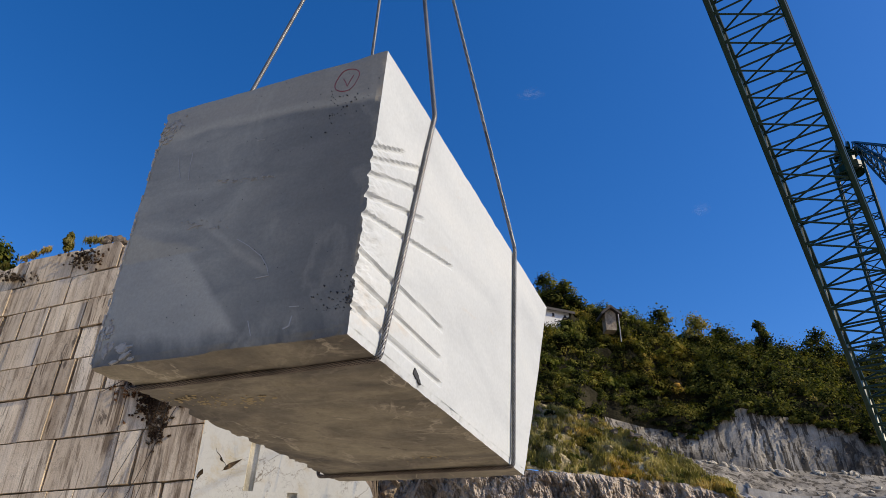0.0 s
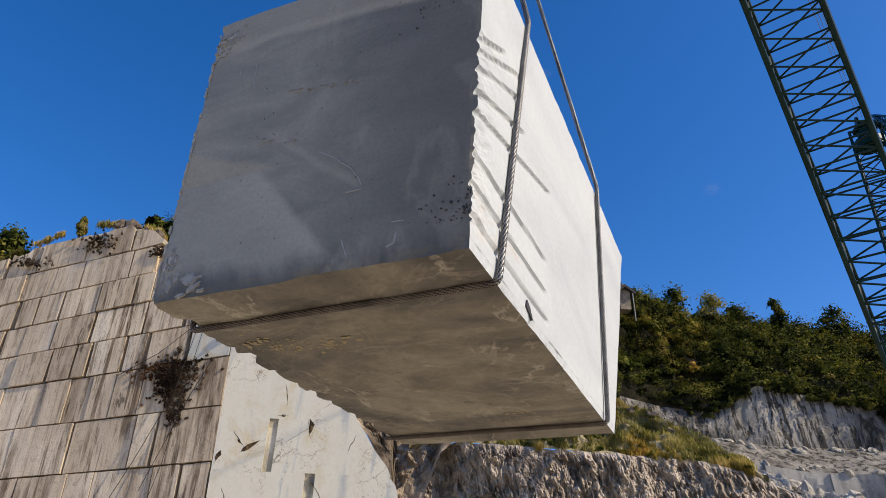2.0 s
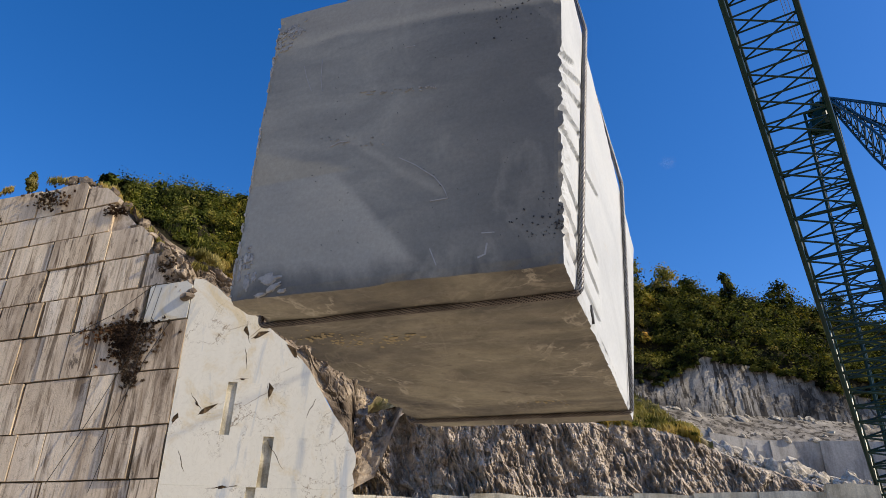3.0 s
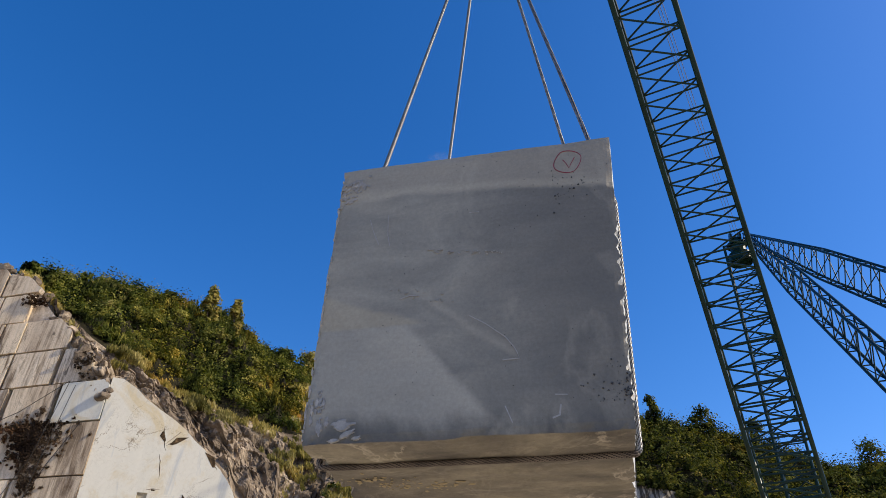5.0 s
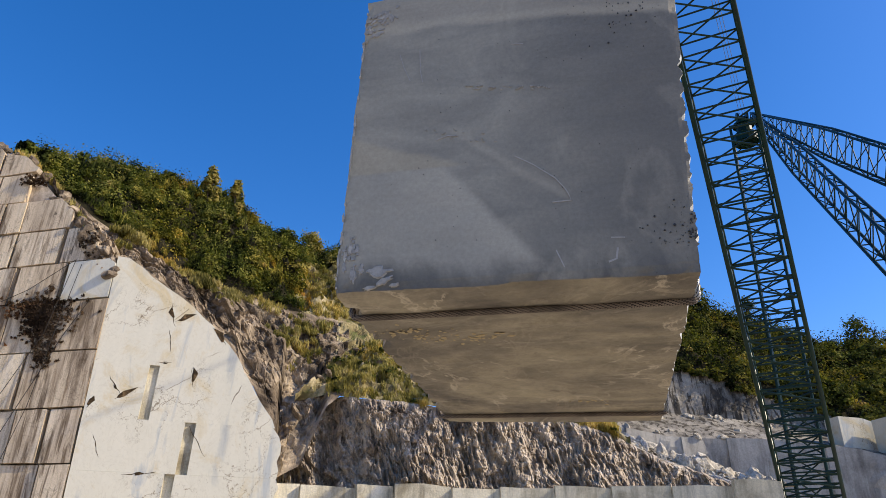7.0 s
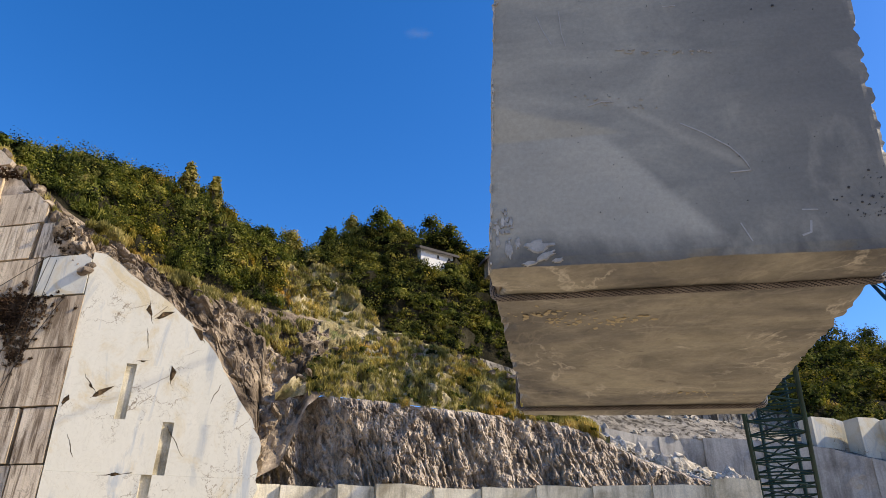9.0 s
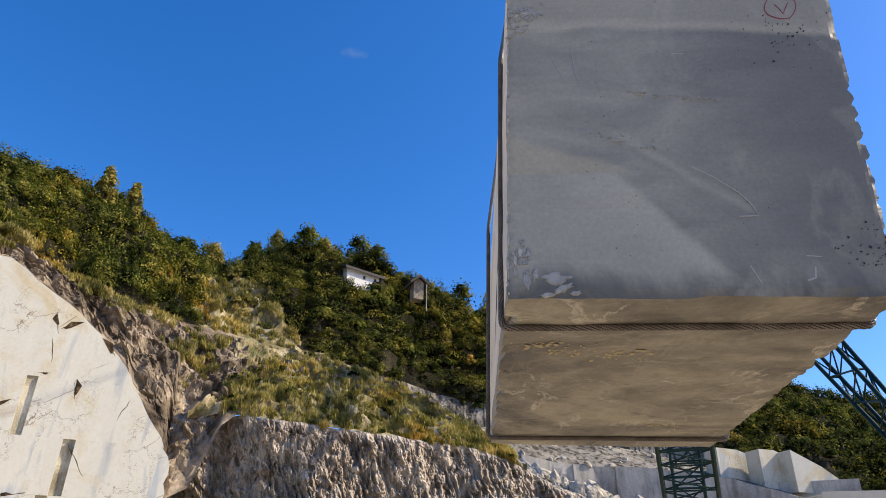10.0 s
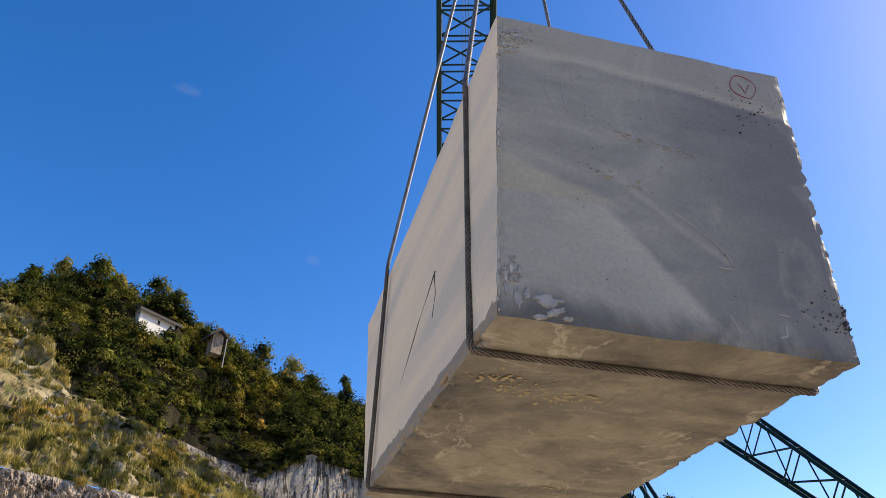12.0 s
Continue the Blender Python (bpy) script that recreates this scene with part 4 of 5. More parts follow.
def tube(points, r, sides=6):
    v, f = [], []
    n = len(points)
    for i, p in enumerate(points):
        t = (points[min(i + 1, n - 1)] - points[max(i - 1, 0)]).normalized()
        s = (Vector((0.3, 0.5, 0.81)) - t * t.dot(Vector((0.3, 0.5, 0.81)))).normalized()
        u = t.cross(s)
        v += [p + (s * math.cos(2 * math.pi * k / sides) + u * math.sin(2 * math.pi * k / sides)) * r for k in range(sides)]
    for i in range(n - 1):
        for k in range(sides):
            a, b = i * sides + k, i * sides + (k + 1) % sides
            f.append((a, b, b + sides, a + sides))
    f += [tuple(reversed(range(sides))), tuple((n - 1) * sides + k for k in range(sides))]
    return v, f


def lattice(parent, name, a, b, width, depth, bays, chord, brace, across, material, single=True):
    """A lattice beam from a to b. width(k), depth(k): its breadth at a share k; across: roughly its breadth's way."""
    t = (b - a).normalized()
    w = (across - t * across.dot(t)).normalized()
    d = t.cross(w)

    def corner(k, i):
        sx, sy = ((-1, -1), (1, -1), (1, 1), (-1, 1))[i]
        return a.lerp(b, k) + w * (sx * width(k) / 2) + d * (sy * depth(k) / 2)
    beam = new(name)
    beam.parent = parent
    for i in range(4):
        part("chord", *tube([corner(n / bays, i) for n in range(bays + 1)], chord), material, beam, smooth=True)
    battens = [(corner(n / bays, i), corner(n / bays, (i + 1) % 4)) for n in range(bays + 1) for i in range(4)]
    diagonals = []
    for n in range(bays):
        for i in range(4):
            if (n + i) % 2 or i % 2 == 0:
                diagonals.append((corner(n / bays, (i + 1) % 4), corner((n + 1) / bays, i)))
            else:
                diagonals.append((corner(n / bays, i), corner((n + 1) / bays, (i + 1) % 4)))
    for kind, bars in (("batten", battens), ("diagonal", diagonals)):
        if single:
            for p, q in bars:
                ob = new(kind, BRACE)
                ob.parent = beam
                ob.matrix_basis = Matrix.Translation(p) @ (q - p).to_track_quat("Z", "Y").to_matrix().to_4x4() @ Matrix.Diagonal((brace, brace, (q - p).length, 1))
        else:
            v, f = [], []
            for p, q in bars:
                bar(v, f, p, q, brace)
            tagged(part(kind, v, f, material, beam), kind="stuff")
    return beam


BRACE = unit_bar(M_GREEN)


def mast_head():
    """A round bearing pot with a collar and two sheaves over it."""
    v, f = [], []
    for z0, z1, r in ((-2.6, -1.2, 1.9), (-1.2, 0.6, 1.2), (0.6, 0.9, 1.7), (0.9, 2.2, 0.6)):
        bar(v, f, MAST_TOP + Vector((0, 0, z0)), MAST_TOP + Vector((0, 0, z1)), r, 12)
    for x in (-0.7, 0.7):
        bar(v, f, MAST_TOP + Vector((x - 0.15, 0, 2.3)), MAST_TOP + Vector((x + 0.15, 0, 2.3)), 0.9, 14)
    return v, f


crane = new("derrick_crane")
tagged(crane, "tall green painted lattice derrick crane standing on the quarry floor", "crane")
MAST_FOOT, MAST_TOP = polar(13.1, 0, 105), polar(13.5, 31.6, 105)
MAST_FOOT.z = 0.0
BOOM_FOOT = polar(13.2, 0, 97)
BOOM_FOOT.z = 2.0
BOOM_TIP = Vector((0.2, 1.9, 57.5))
across = Vector((MAST_FOOT.y, -MAST_FOOT.x, 0))
lattice(crane, "mast", MAST_FOOT, MAST_TOP, lambda k: 3.9, lambda k: 3.9, 22, 0.21, 0.095, across, M_GREEN)
lattice(crane, "boom", BOOM_FOOT, BOOM_TIP, lambda k: 1.5 + 4.2 * min(1, k * 14) - 3.2 * max(0, k - 0.1), lambda k: 1.5 + 2.2 * min(1, k * 14) - 2.4 * max(0, k - 0.1), 52, 0.20, 0.09, across, M_GREEN)
hub = part("mast_head", *mast_head(), M_GREEN, crane, "dark green mast head casting")
for k in range(3):
    hv, hf = tube([MAST_TOP + Vector((k * 0.45 - 0.45, -0.9, 2.4)), BOOM_TIP + Vector((k * 0.2, 0, -0.8))], 0.035)
    part("hoist_rope", hv, hf, M_STEEL, crane)
hv, hf = tube([BOOM_TIP, BLOCK_TILT @ APEX], 0.03)
part("load_rope", hv, hf, M_STEEL, crane)
plate = BOOM_FOOT.lerp(BOOM_TIP, 0.105)
part("sign_plate", [plate + Vector(p) for p in box(-0.7, 0.7, -2.9, -2.8, -0.3, 0.3)], box_faces(), M_RED, crane, "small red plate")
LEG_FEET = [polar(51, 0, 40), polar(32.0, 0, 40)]
LEG_HEAD = polar(14.3, 32.5, 105)
for foot in LEG_FEET:
    foot.z = 1.0
    lattice(crane, "stiff_leg", LEG_HEAD, foot, lambda k: 0.8 + 2.7 * min(1, 3.2 * k, 3.2 * (1 - k)), lambda k: 0.3 + 0.6 * min(1, 3.2 * k, 3.2 * (1 - k)), 26, 0.15, 0.07, Vector((0, 0, 1)), M_GREEN, False)


# ---- plants ----
prng = np.random.default_rng(11)


def leaf_cloud(centres, radii, per, leaf, squash=0.8, hollow=0.55, upright=0.25, blade=False):
    """Leaf quads round many lumpy clumps, as arrays of corners and faces."""
    n = len(centres)
    d = prng.normal(size=(n, per, 3))
    d /= np.linalg.norm(d, axis=2, keepdims=True)
    d[:, :, 2] = np.abs(d[:, :, 2]) * 1.05 - 0.15
    rad = hollow + (1 - hollow) * prng.random((n, per, 1)) ** 0.6
    lump = 1 + 0.42 * np.sin(d[:, :, :1] * 5 + prng.random((n, 1, 1)) * 6) * np.cos(d[:, :, 1:2] * 4 + prng.random((n, 1, 1)) * 6)
    p = centres[:, None, :] + d * rad * lump * radii[:, None, :] * np.array([1, 1, squash])
    nrm = d + prng.normal(size=d.shape) * 0.38
    nrm[:, :, 2] += upright
    nrm /= np.linalg.norm(nrm, axis=2, keepdims=True)
    ref = prng.normal(size=d.shape)
    u = np.cross(nrm, ref)
    u /= np.linalg.norm(u, axis=2, keepdims=True) + 1e-9
    w = np.cross(nrm, u)
    size = leaf * (0.55 + 0.9 * prng.random((n, per, 1)))
    thin = 0.7
    if blade:
        u = prng.normal(size=d.shape) * 0.35 + np.array([0, 0, 1.0])
        w = np.cross(u, ref)
        w /= np.linalg.norm(w, axis=2, keepdims=True) + 1e-9
        size, thin = size * 1.9, 0.16
    quads = np.stack([p - u * size, p - w * size * thin, p + u * size, p + w * size * thin], axis=2).reshape(-1, 3)
    return quads


def leaves(name, quads, material, parent=None):
    me = bpy.data.meshes.new(name)
    n = len(quads) // 4
    me.vertices.add(len(quads))
    me.vertices.foreach_set("co", quads.astype(np.float32).ravel())
    me.loops.add(len(quads))
    me.loops.foreach_set("vertex_index", np.arange(len(quads), dtype=np.int32))
    me.polygons.add(n)
    me.polygons.foreach_set("loop_start", np.arange(0, 4 * n, 4, dtype=np.int32))
    me.materials.append(material)
    me.update()
    me.validate()
    ob = new(name, me)
    if parent:
        ob.parent = parent
    return ob


def scatter(low, high, az0, az1, count, v0, v1, amp, size, keep=None):
    out = []
    while len(out) < count:
        az = prng.uniform(az0, az1)
        v = prng.uniform(v0, v1)
        if keep and not keep(az, v):
            continue
        p = strip_place(low, high, az, v, amp, size)
        out.append((p.x, p.y, p.z))
    return np.array(out)


def clear(points):
    """Leaves the houses and the pole in view."""
    keep = []
    for p in points:
        dx, dy = p[0] - C.x, p[1] - C.y
        az, el = math.degrees(math.atan2(dx, dy)), math.degrees(math.atan2(p[2] - C.z, math.hypot(dx, dy)))
        if not ((-15.0 < az < -9.4 and 23.2 < el < 26.5 or -9.3 < az < -6.0 and 23.0 < el < 25.5) and math.hypot(dx, dy) < 127):
            keep.append(p)
    return np.array(keep)


def radii_of(n, lo, hi):
    r = lo + (hi - lo) * prng.random((n, 1)) ** 2.2
    return np.repeat(r, 3, axis=1) * prng.uniform(0.8, 1.2, (n, 3))


def patchy(seed, cut):
    def keep(az, v):
        return noise.noise(Vector((az * 0.22 + seed, v * 5.0, seed))) > cut
    return keep


near_c = scatter(VEG_LOW, SKYLINE, -49.5, -24, 560, 0.02, 1.0, 2.8, 6.5, lambda az, v: not in_gully(az, v))
leaves("hill_shrubs", leaf_cloud(near_c, radii_of(len(near_c), 0.7, 3.4), 300, 0.15, 1.05, 0.45), M_LEAF)
sprig_c = clear(scatter(VEG_LOW, SKYLINE, -49.5, -5, 300, 0.0, 1.0, 2.8, 6.5, lambda az, v: (az < -26 or v > 0.45 and az < -5) and not in_gully(az, v) and noise.noise(Vector((az * 0.22, v * 5.0, 12.0))) > -0.1))
sprig_c[:, 2] += 0.9
leaves("hill_saplings", leaf_cloud(sprig_c, radii_of(len(sprig_c), 0.4, 1.5), 70, 0.19, 1.6, 0.2, blade=True), M_LEAF)
tagged(bpy.data.objects["hill_saplings"], "upright green saplings among the hillside shrubs", "saplings", kind="stuff")
gully_c = scatter(VEG_LOW, SKYLINE, -26.4, -18, 300, 0.0, 0.75, 2.8, 6.5, in_gully)
leaves("gully_dry_grass", leaf_cloud(gully_c, radii_of(len(gully_c), 0.3, 0.9), 70, 0.17, 0.9, 0.3, -0.3, True), M_DRY)
tagged(bpy.data.objects["gully_dry_grass"], "dry yellow grass in the ochre gully", "grass", kind="stuff")
corner_c = np.array([tuple(polar(a, *along(WALL_TOP, a)) + Vector((0, 3.0, prng.uniform(-0.2, 1.4)))) for a in prng.uniform(-66, -58.2, 26)])
leaves("corner_shrubs", leaf_cloud(corner_c, radii_of(len(corner_c), 0.6, 1.5), 220, 0.16), M_LEAF)
tagged(bpy.data.objects["corner_shrubs"], "low shrubs on the far end of the wall head", "shrubs", kind="stuff")


def house_hill(az, v):
    """Leaves the ochre gully bare and the dark bank under the houses thin."""
    if in_gully(az, v):
        return False
    return v > 0.32 or prng.random() < 0.6


mid_c = clear(scatter(VEG_LOW, SKYLINE, -26, 2, 960, 0.02, 1.0, 2.8, 6.5, house_hill))
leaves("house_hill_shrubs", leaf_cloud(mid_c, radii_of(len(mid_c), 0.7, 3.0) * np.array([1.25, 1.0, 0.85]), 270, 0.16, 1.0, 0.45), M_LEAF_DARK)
gold_c = clear(scatter(VEG_LOW, SKYLINE, -49, 30, 120, 0.05, 1.0, 2.8, 6.5, patchy(3.0, 0.12)))
leaves("autumn_shrubs", leaf_cloud(gold_c, radii_of(len(gold_c), 0.9, 2.0), 150, 0.26), M_LEAF_GOLD)
# the lighter leaf colour here stands in for sun on some shrubs
lit_c = clear(scatter(VEG_LOW, SKYLINE, -19, 40, 340, 0.22, 0.92, 2.8, 6.5, patchy(8.0, 0.0)))
lit_c = np.concatenate([lit_c, scatter(VEG_LOW, SKYLINE, 12, 40, 170, 0.05, 0.75, 2.8, 6.5) + np.array([0, -1.0, 0.8])])
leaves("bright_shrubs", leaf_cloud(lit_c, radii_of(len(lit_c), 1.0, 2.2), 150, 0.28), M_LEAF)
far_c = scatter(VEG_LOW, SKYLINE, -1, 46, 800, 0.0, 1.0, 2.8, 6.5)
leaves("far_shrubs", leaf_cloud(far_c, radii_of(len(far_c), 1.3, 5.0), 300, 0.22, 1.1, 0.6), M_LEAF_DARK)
crest_c = clear(np.array([tuple(polar(a, *along(SKYLINE, a)) + Vector((0, 0, 0.2))) for a in prng.uniform(-49, 45, 330)]))
leaves("crest_shrubs", leaf_cloud(crest_c, radii_of(len(crest_c), 0.9, 2.8), 330, 0.19, 1.1, 0.5), M_LEAF)
tagged(bpy.data.objects["crest_shrubs"], "tall mixed shrubs along the hill crest", "shrubs", kind="stuff")
fringe_c = np.array([tuple(polar(a, *along(VEG_LOW, a)) + Vector((0, -0.5, prng.uniform(-0.9, 0.6)))) for a in prng.uniform(-4, 40, 190)])
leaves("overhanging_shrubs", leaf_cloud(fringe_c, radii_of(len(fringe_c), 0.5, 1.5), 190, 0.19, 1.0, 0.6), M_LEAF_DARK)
tagged(bpy.data.objects["overhanging_shrubs"], "dark shrubs hanging over the rock edge", "shrubs", kind="stuff")
bench_c = scatter(RIM, BENCH_TOP, -23.4, 0, 110, 0.02, 1.0, 1.6, 3.6, patchy(5.0, -0.15))
leaves("bench_shrubs", leaf_cloud(bench_c, radii_of(len(bench_c), 0.35, 1.0), 90, 0.17), M_LEAF)
dry_c = scatter(RIM, BENCH_TOP, -23.4, 0, 1300, 0.0, 1.0, 1.6, 3.6)
leaves("bench_dry_grass", leaf_cloud(dry_c, radii_of(len(dry_c), 0.3, 0.75), 80, 0.17, 0.9, 0.3, -0.3, True), M_DRY)
back_c = scatter(BENCH_TOP, VEG_LOW, -17, -9.5, 30, 0.0, 1.0, 1.4, 4.0)
leaves("bank_shrubs", leaf_cloud(back_c, radii_of(len(back_c), 0.6, 1.6), 170, 0.19), M_LEAF_DARK)
tagged(bpy.data.objects["bank_shrubs"], "dark shrubs on the shaded bank", "shrubs", kind="stuff")
slope_c = scatter(ROCK_LOW, VEG_LOW, -42, -23.6, 230, 0.55, 1.0, 2.0, 6.0, patchy(2.0, 0.0))
leaves("slope_weeds", leaf_cloud(slope_c, radii_of(len(slope_c), 0.3, 0.9), 90, 0.17, blade=True), M_DRY)
rim_c = np.array([tuple(polar(a, *along(WALL_TOP, a)) + Vector((0, 0, 0.1))) for a in np.concatenate([prng.normal(c, 0.5, 12) for c in (-62.5, -59.0, -56.5, -53.0, -49.0, -47.0, -44.5)])])
leaves("wall_top_weeds", leaf_cloud(rim_c, radii_of(len(rim_c), 0.25, 0.8), 70, 0.16, blade=True), M_DRY)
def on_wall(az, el, n, ds, dz):
    k, d = line_hit(K, K_LEFT, az)
    s0, z0 = k * GREY_FACE.length, C.z + d * math.tan(radians(el))
    return np.array([tuple(GREY_FACE.at(s0 + prng.normal() * ds, z0 + prng.normal() * dz, 0.12)) for _ in range(n)])


def on_course(s0, z0, n, ds, dz):
    return np.array([tuple(GREY_FACE.at(s0 + prng.normal() * ds, z0 + prng.normal() * dz, 0.25)) for _ in range(n)])


creep = np.concatenate([on_course(6.6, 26.2, 320, 1.7, 0.7), on_course(5.9, 24.2, 260, 1.1, 1.0), on_course(5.2, 21.6, 130, 0.5, 1.0), on_course(3.4, 34.4, 40, 0.5, 0.9), on_course(20.0, 43.4, 80, 1.2, 0.7)] + [on_wall(a, e, n, ds, dz) for a, e, n, ds, dz in ((-57.5, 22.6, 40, 1.5, 0.4), (-48.2, 25.4, 50, 0.8, 0.4), (-45.2, 16.6, 24, 0.2, 1.4))])
leaves("dry_creeper", leaf_cloud(creep, radii_of(len(creep), 0.12, 0.34), 34, 0.09, 1.8, 0.1), M_TWIG)
tagged(bpy.data.objects["dry_creeper"], "dry brown creeper and dirt clinging to the wall", "creeper", kind="stuff")
for ob, text in (("hill_shrubs", "dense green shrubs over the hillside above the quarry"), ("house_hill_shrubs", "dark green shrubs and brush below the houses"),
                 ("autumn_shrubs", "yellow and orange autumn shrubs on the hillside"), ("bright_shrubs", "sunlit yellow-green shrubs on the hillside"),
                 ("far_shrubs", "dark shrubs on the far backlit hill"), ("bench_shrubs", "low green shrubs on the grassy bench"),
                 ("bench_dry_grass", "dry yellow grass tufts on the bench"), ("slope_weeds", "dry weeds between broken rocks"), ("wall_top_weeds", "dry weeds along the top of the quarry wall")):
    tagged(bpy.data.objects[ob], text, "shrubs", kind="stuff")


def tree(az, el, d, height, spread, label, material, slim=1.0, clumps=18, per=130, leaf=0.25, crown_low=0.3):
    """A tapered trunk with limbs and a crown of clumped leaves; its foot is at az, el, d."""
    foot = polar(az, el - 0.7, d)
    height += 0.9
    r = random.Random(int(az * 100) + 7)
    root = new("tree")
    root.location = foot
    v, f = [], []
    top = Vector((r.uniform(-0.3, 0.3), r.uniform(-0.3, 0.3), height * 0.85))
    ways = [(Vector((0, 0, -0.6)), top * 0.5, 0.16), (top * 0.5, top, 0.09)]
    centres, rads = [], []
    for i in range(clumps):
        k = crown_low + (1 - crown_low) * (i + 0.5) / clumps
        a = r.uniform(0, 6.28)
        reach = spread * math.sin(math.pi * min(0.95, 0.18 + 0.8 * (k - crown_low) / (1 - crown_low))) * r.uniform(0.45, 0.95)
        tip = Vector((math.cos(a) * reach, math.sin(a) * reach, height * k))
        ways.append((top * (k * 0.75), tip, 0.05))
        centres.append(tuple(tip))
        s = spread * r.uniform(0.5, 0.85)
        rads.append((s, s, s * slim))
    for p, q, rad in ways:
        bar(v, f, p, q, rad, 5)
    part("trunk", v, f, M_BARK, root)
    q = leaf_cloud(np.array(centres), np.array(rads), per, leaf, 1.0, 0.25)
    leaves("crown", q, material, root)
    return tagged(root, label, "tree")


for az, el, d, h, sp, text, mat, slim, low in (
        (-35.2, 26.2, 106, 7.6, 1.25, "slender yellowing poplar on the hill crest", M_LEAF_GOLD, 1.6, 0.15),
        (-32.9, 25.9, 107, 6.8, 1.2, "slender pale yellow-green poplar on the hill crest", M_LEAF_GOLD, 1.6, 0.15),
        (-38.6, 26.6, 112, 4.4, 2.2, "rounded dark green tree on the hill crest", M_LEAF_DARK, 1.0, 0.2),
        (-44.0, 26.6, 109, 3.2, 2.2, "bushy green tree on the hill crest", M_LEAF, 1.0, 0.2),
        (-25.9, 23.2, 119, 5.2, 2.2, "bushy yellow-green tree in the dip of the hill", M_LEAF_GOLD, 1.0, 0.2),
        (-28.2, 23.6, 117, 4.4, 2.2, "bushy green tree on the hill crest", M_LEAF, 1.0, 0.2),
        (-22.3, 23.4, 122, 6.6, 2.0, "tall grey-green tree on the hilltop", M_LEAF, 1.3, 0.2),
        (-20.5, 24.2, 124, 7.4, 1.7, "tall tree with golden top on the hilltop", M_LEAF_GOLD, 1.5, 0.25),
        (-17.9, 24.7, 123, 8.0, 2.8, "broad green tree on the hilltop", M_LEAF, 1.1, 0.2),
        (-16.4, 24.4, 125, 6.6, 2.0, "thin reddish-brown tree on the hilltop", M_LEAF_GOLD, 1.3, 0.35),
        (-13.2, 24.4, 127, 8.0, 2.8, "broad dark green tree behind the white house", M_LEAF_DARK, 1.0, 0.15),
        (-11.6, 23.9, 128, 7.6, 2.6, "broad dark green tree behind the white house", M_LEAF_DARK, 1.0, 0.15),
        (-8.8, 22.6, 128, 4.2, 1.8, "dark green tree between the two houses", M_LEAF_DARK, 1.0, 0.15),
        (-5.2, 21.2, 138, 4.6, 2.0, "rounded green tree beside the pole", M_LEAF, 1.0, 0.15),
        (-4.0, 21.0, 138, 7.4, 2.9, "rounded dark green tree on the crest", M_LEAF_DARK, 1.0, 0.15),
        (-1.1, 20.0, 146, 8.4, 3.0, "rounded reddish-green tree on the crest", M_LEAF_GOLD, 1.0, 0.15),
        (0.6, 19.6, 150, 6.4, 2.8, "rounded dark green tree on the crest", M_LEAF_DARK, 1.0, 0.15),
        (3.6, 19.4, 155, 7.4, 1.5, "small pointed dark conifer on the crest", M_LEAF_DARK, 1.6, 0.1),
        (7.4, 18.2, 164, 7.0, 3.2, "broad dark green tree on the crest", M_LEAF_DARK, 1.0, 0.1),
        (11.0, 16.6, 172, 8.0, 3.6, "broad dark green tree on the crest", M_LEAF_DARK, 1.0, 0.1),
        (17.9, 13.8, 186, 9.6, 4.2, "large rounded tree with reddish top on the crest", M_LEAF_DARK, 1.1, 0.1),
        (20.6, 13.4, 188, 8.0, 4.0, "large dark green tree on the crest", M_LEAF_DARK, 1.0, 0.1),
        (26.6, 11.2, 190, 6.2, 3.6, "dark green tree on the crest", M_LEAF_DARK, 1.0, 0.1),
        (29.9, 10.6, 195, 7.0, 3.2, "dark green tree with bare twigs on the crest", M_LEAF_DARK, 1.0, 0.1),
        (-48.0, 26.5, 90, 2.6, 0.7, "small thin shrub tree on the wall top", M_LEAF_DARK, 1.5, 0.2),
        (-54.7, 25.6, 97, 2.6, 0.5, "thin yellow sapling on the wall top", M_LEAF_GOLD, 1.5, 0.3),
        (-49.2, 26.8, 92, 2.4, 1.3, "bushy shrub tree on the wall top", M_LEAF, 1.0, 0.15),
        (-59.2, 22.6, 106, 4.2, 2.4, "bushy green tree behind the wall top", M_LEAF, 1.0, 0.15),
        (-62.0, 21.4, 110, 4.6, 2.6, "bushy green tree behind the wall top", M_LEAF_DARK, 1.0, 0.15)):
    tree(az, el, d, h, sp, text, mat, slim, crown_low=low)


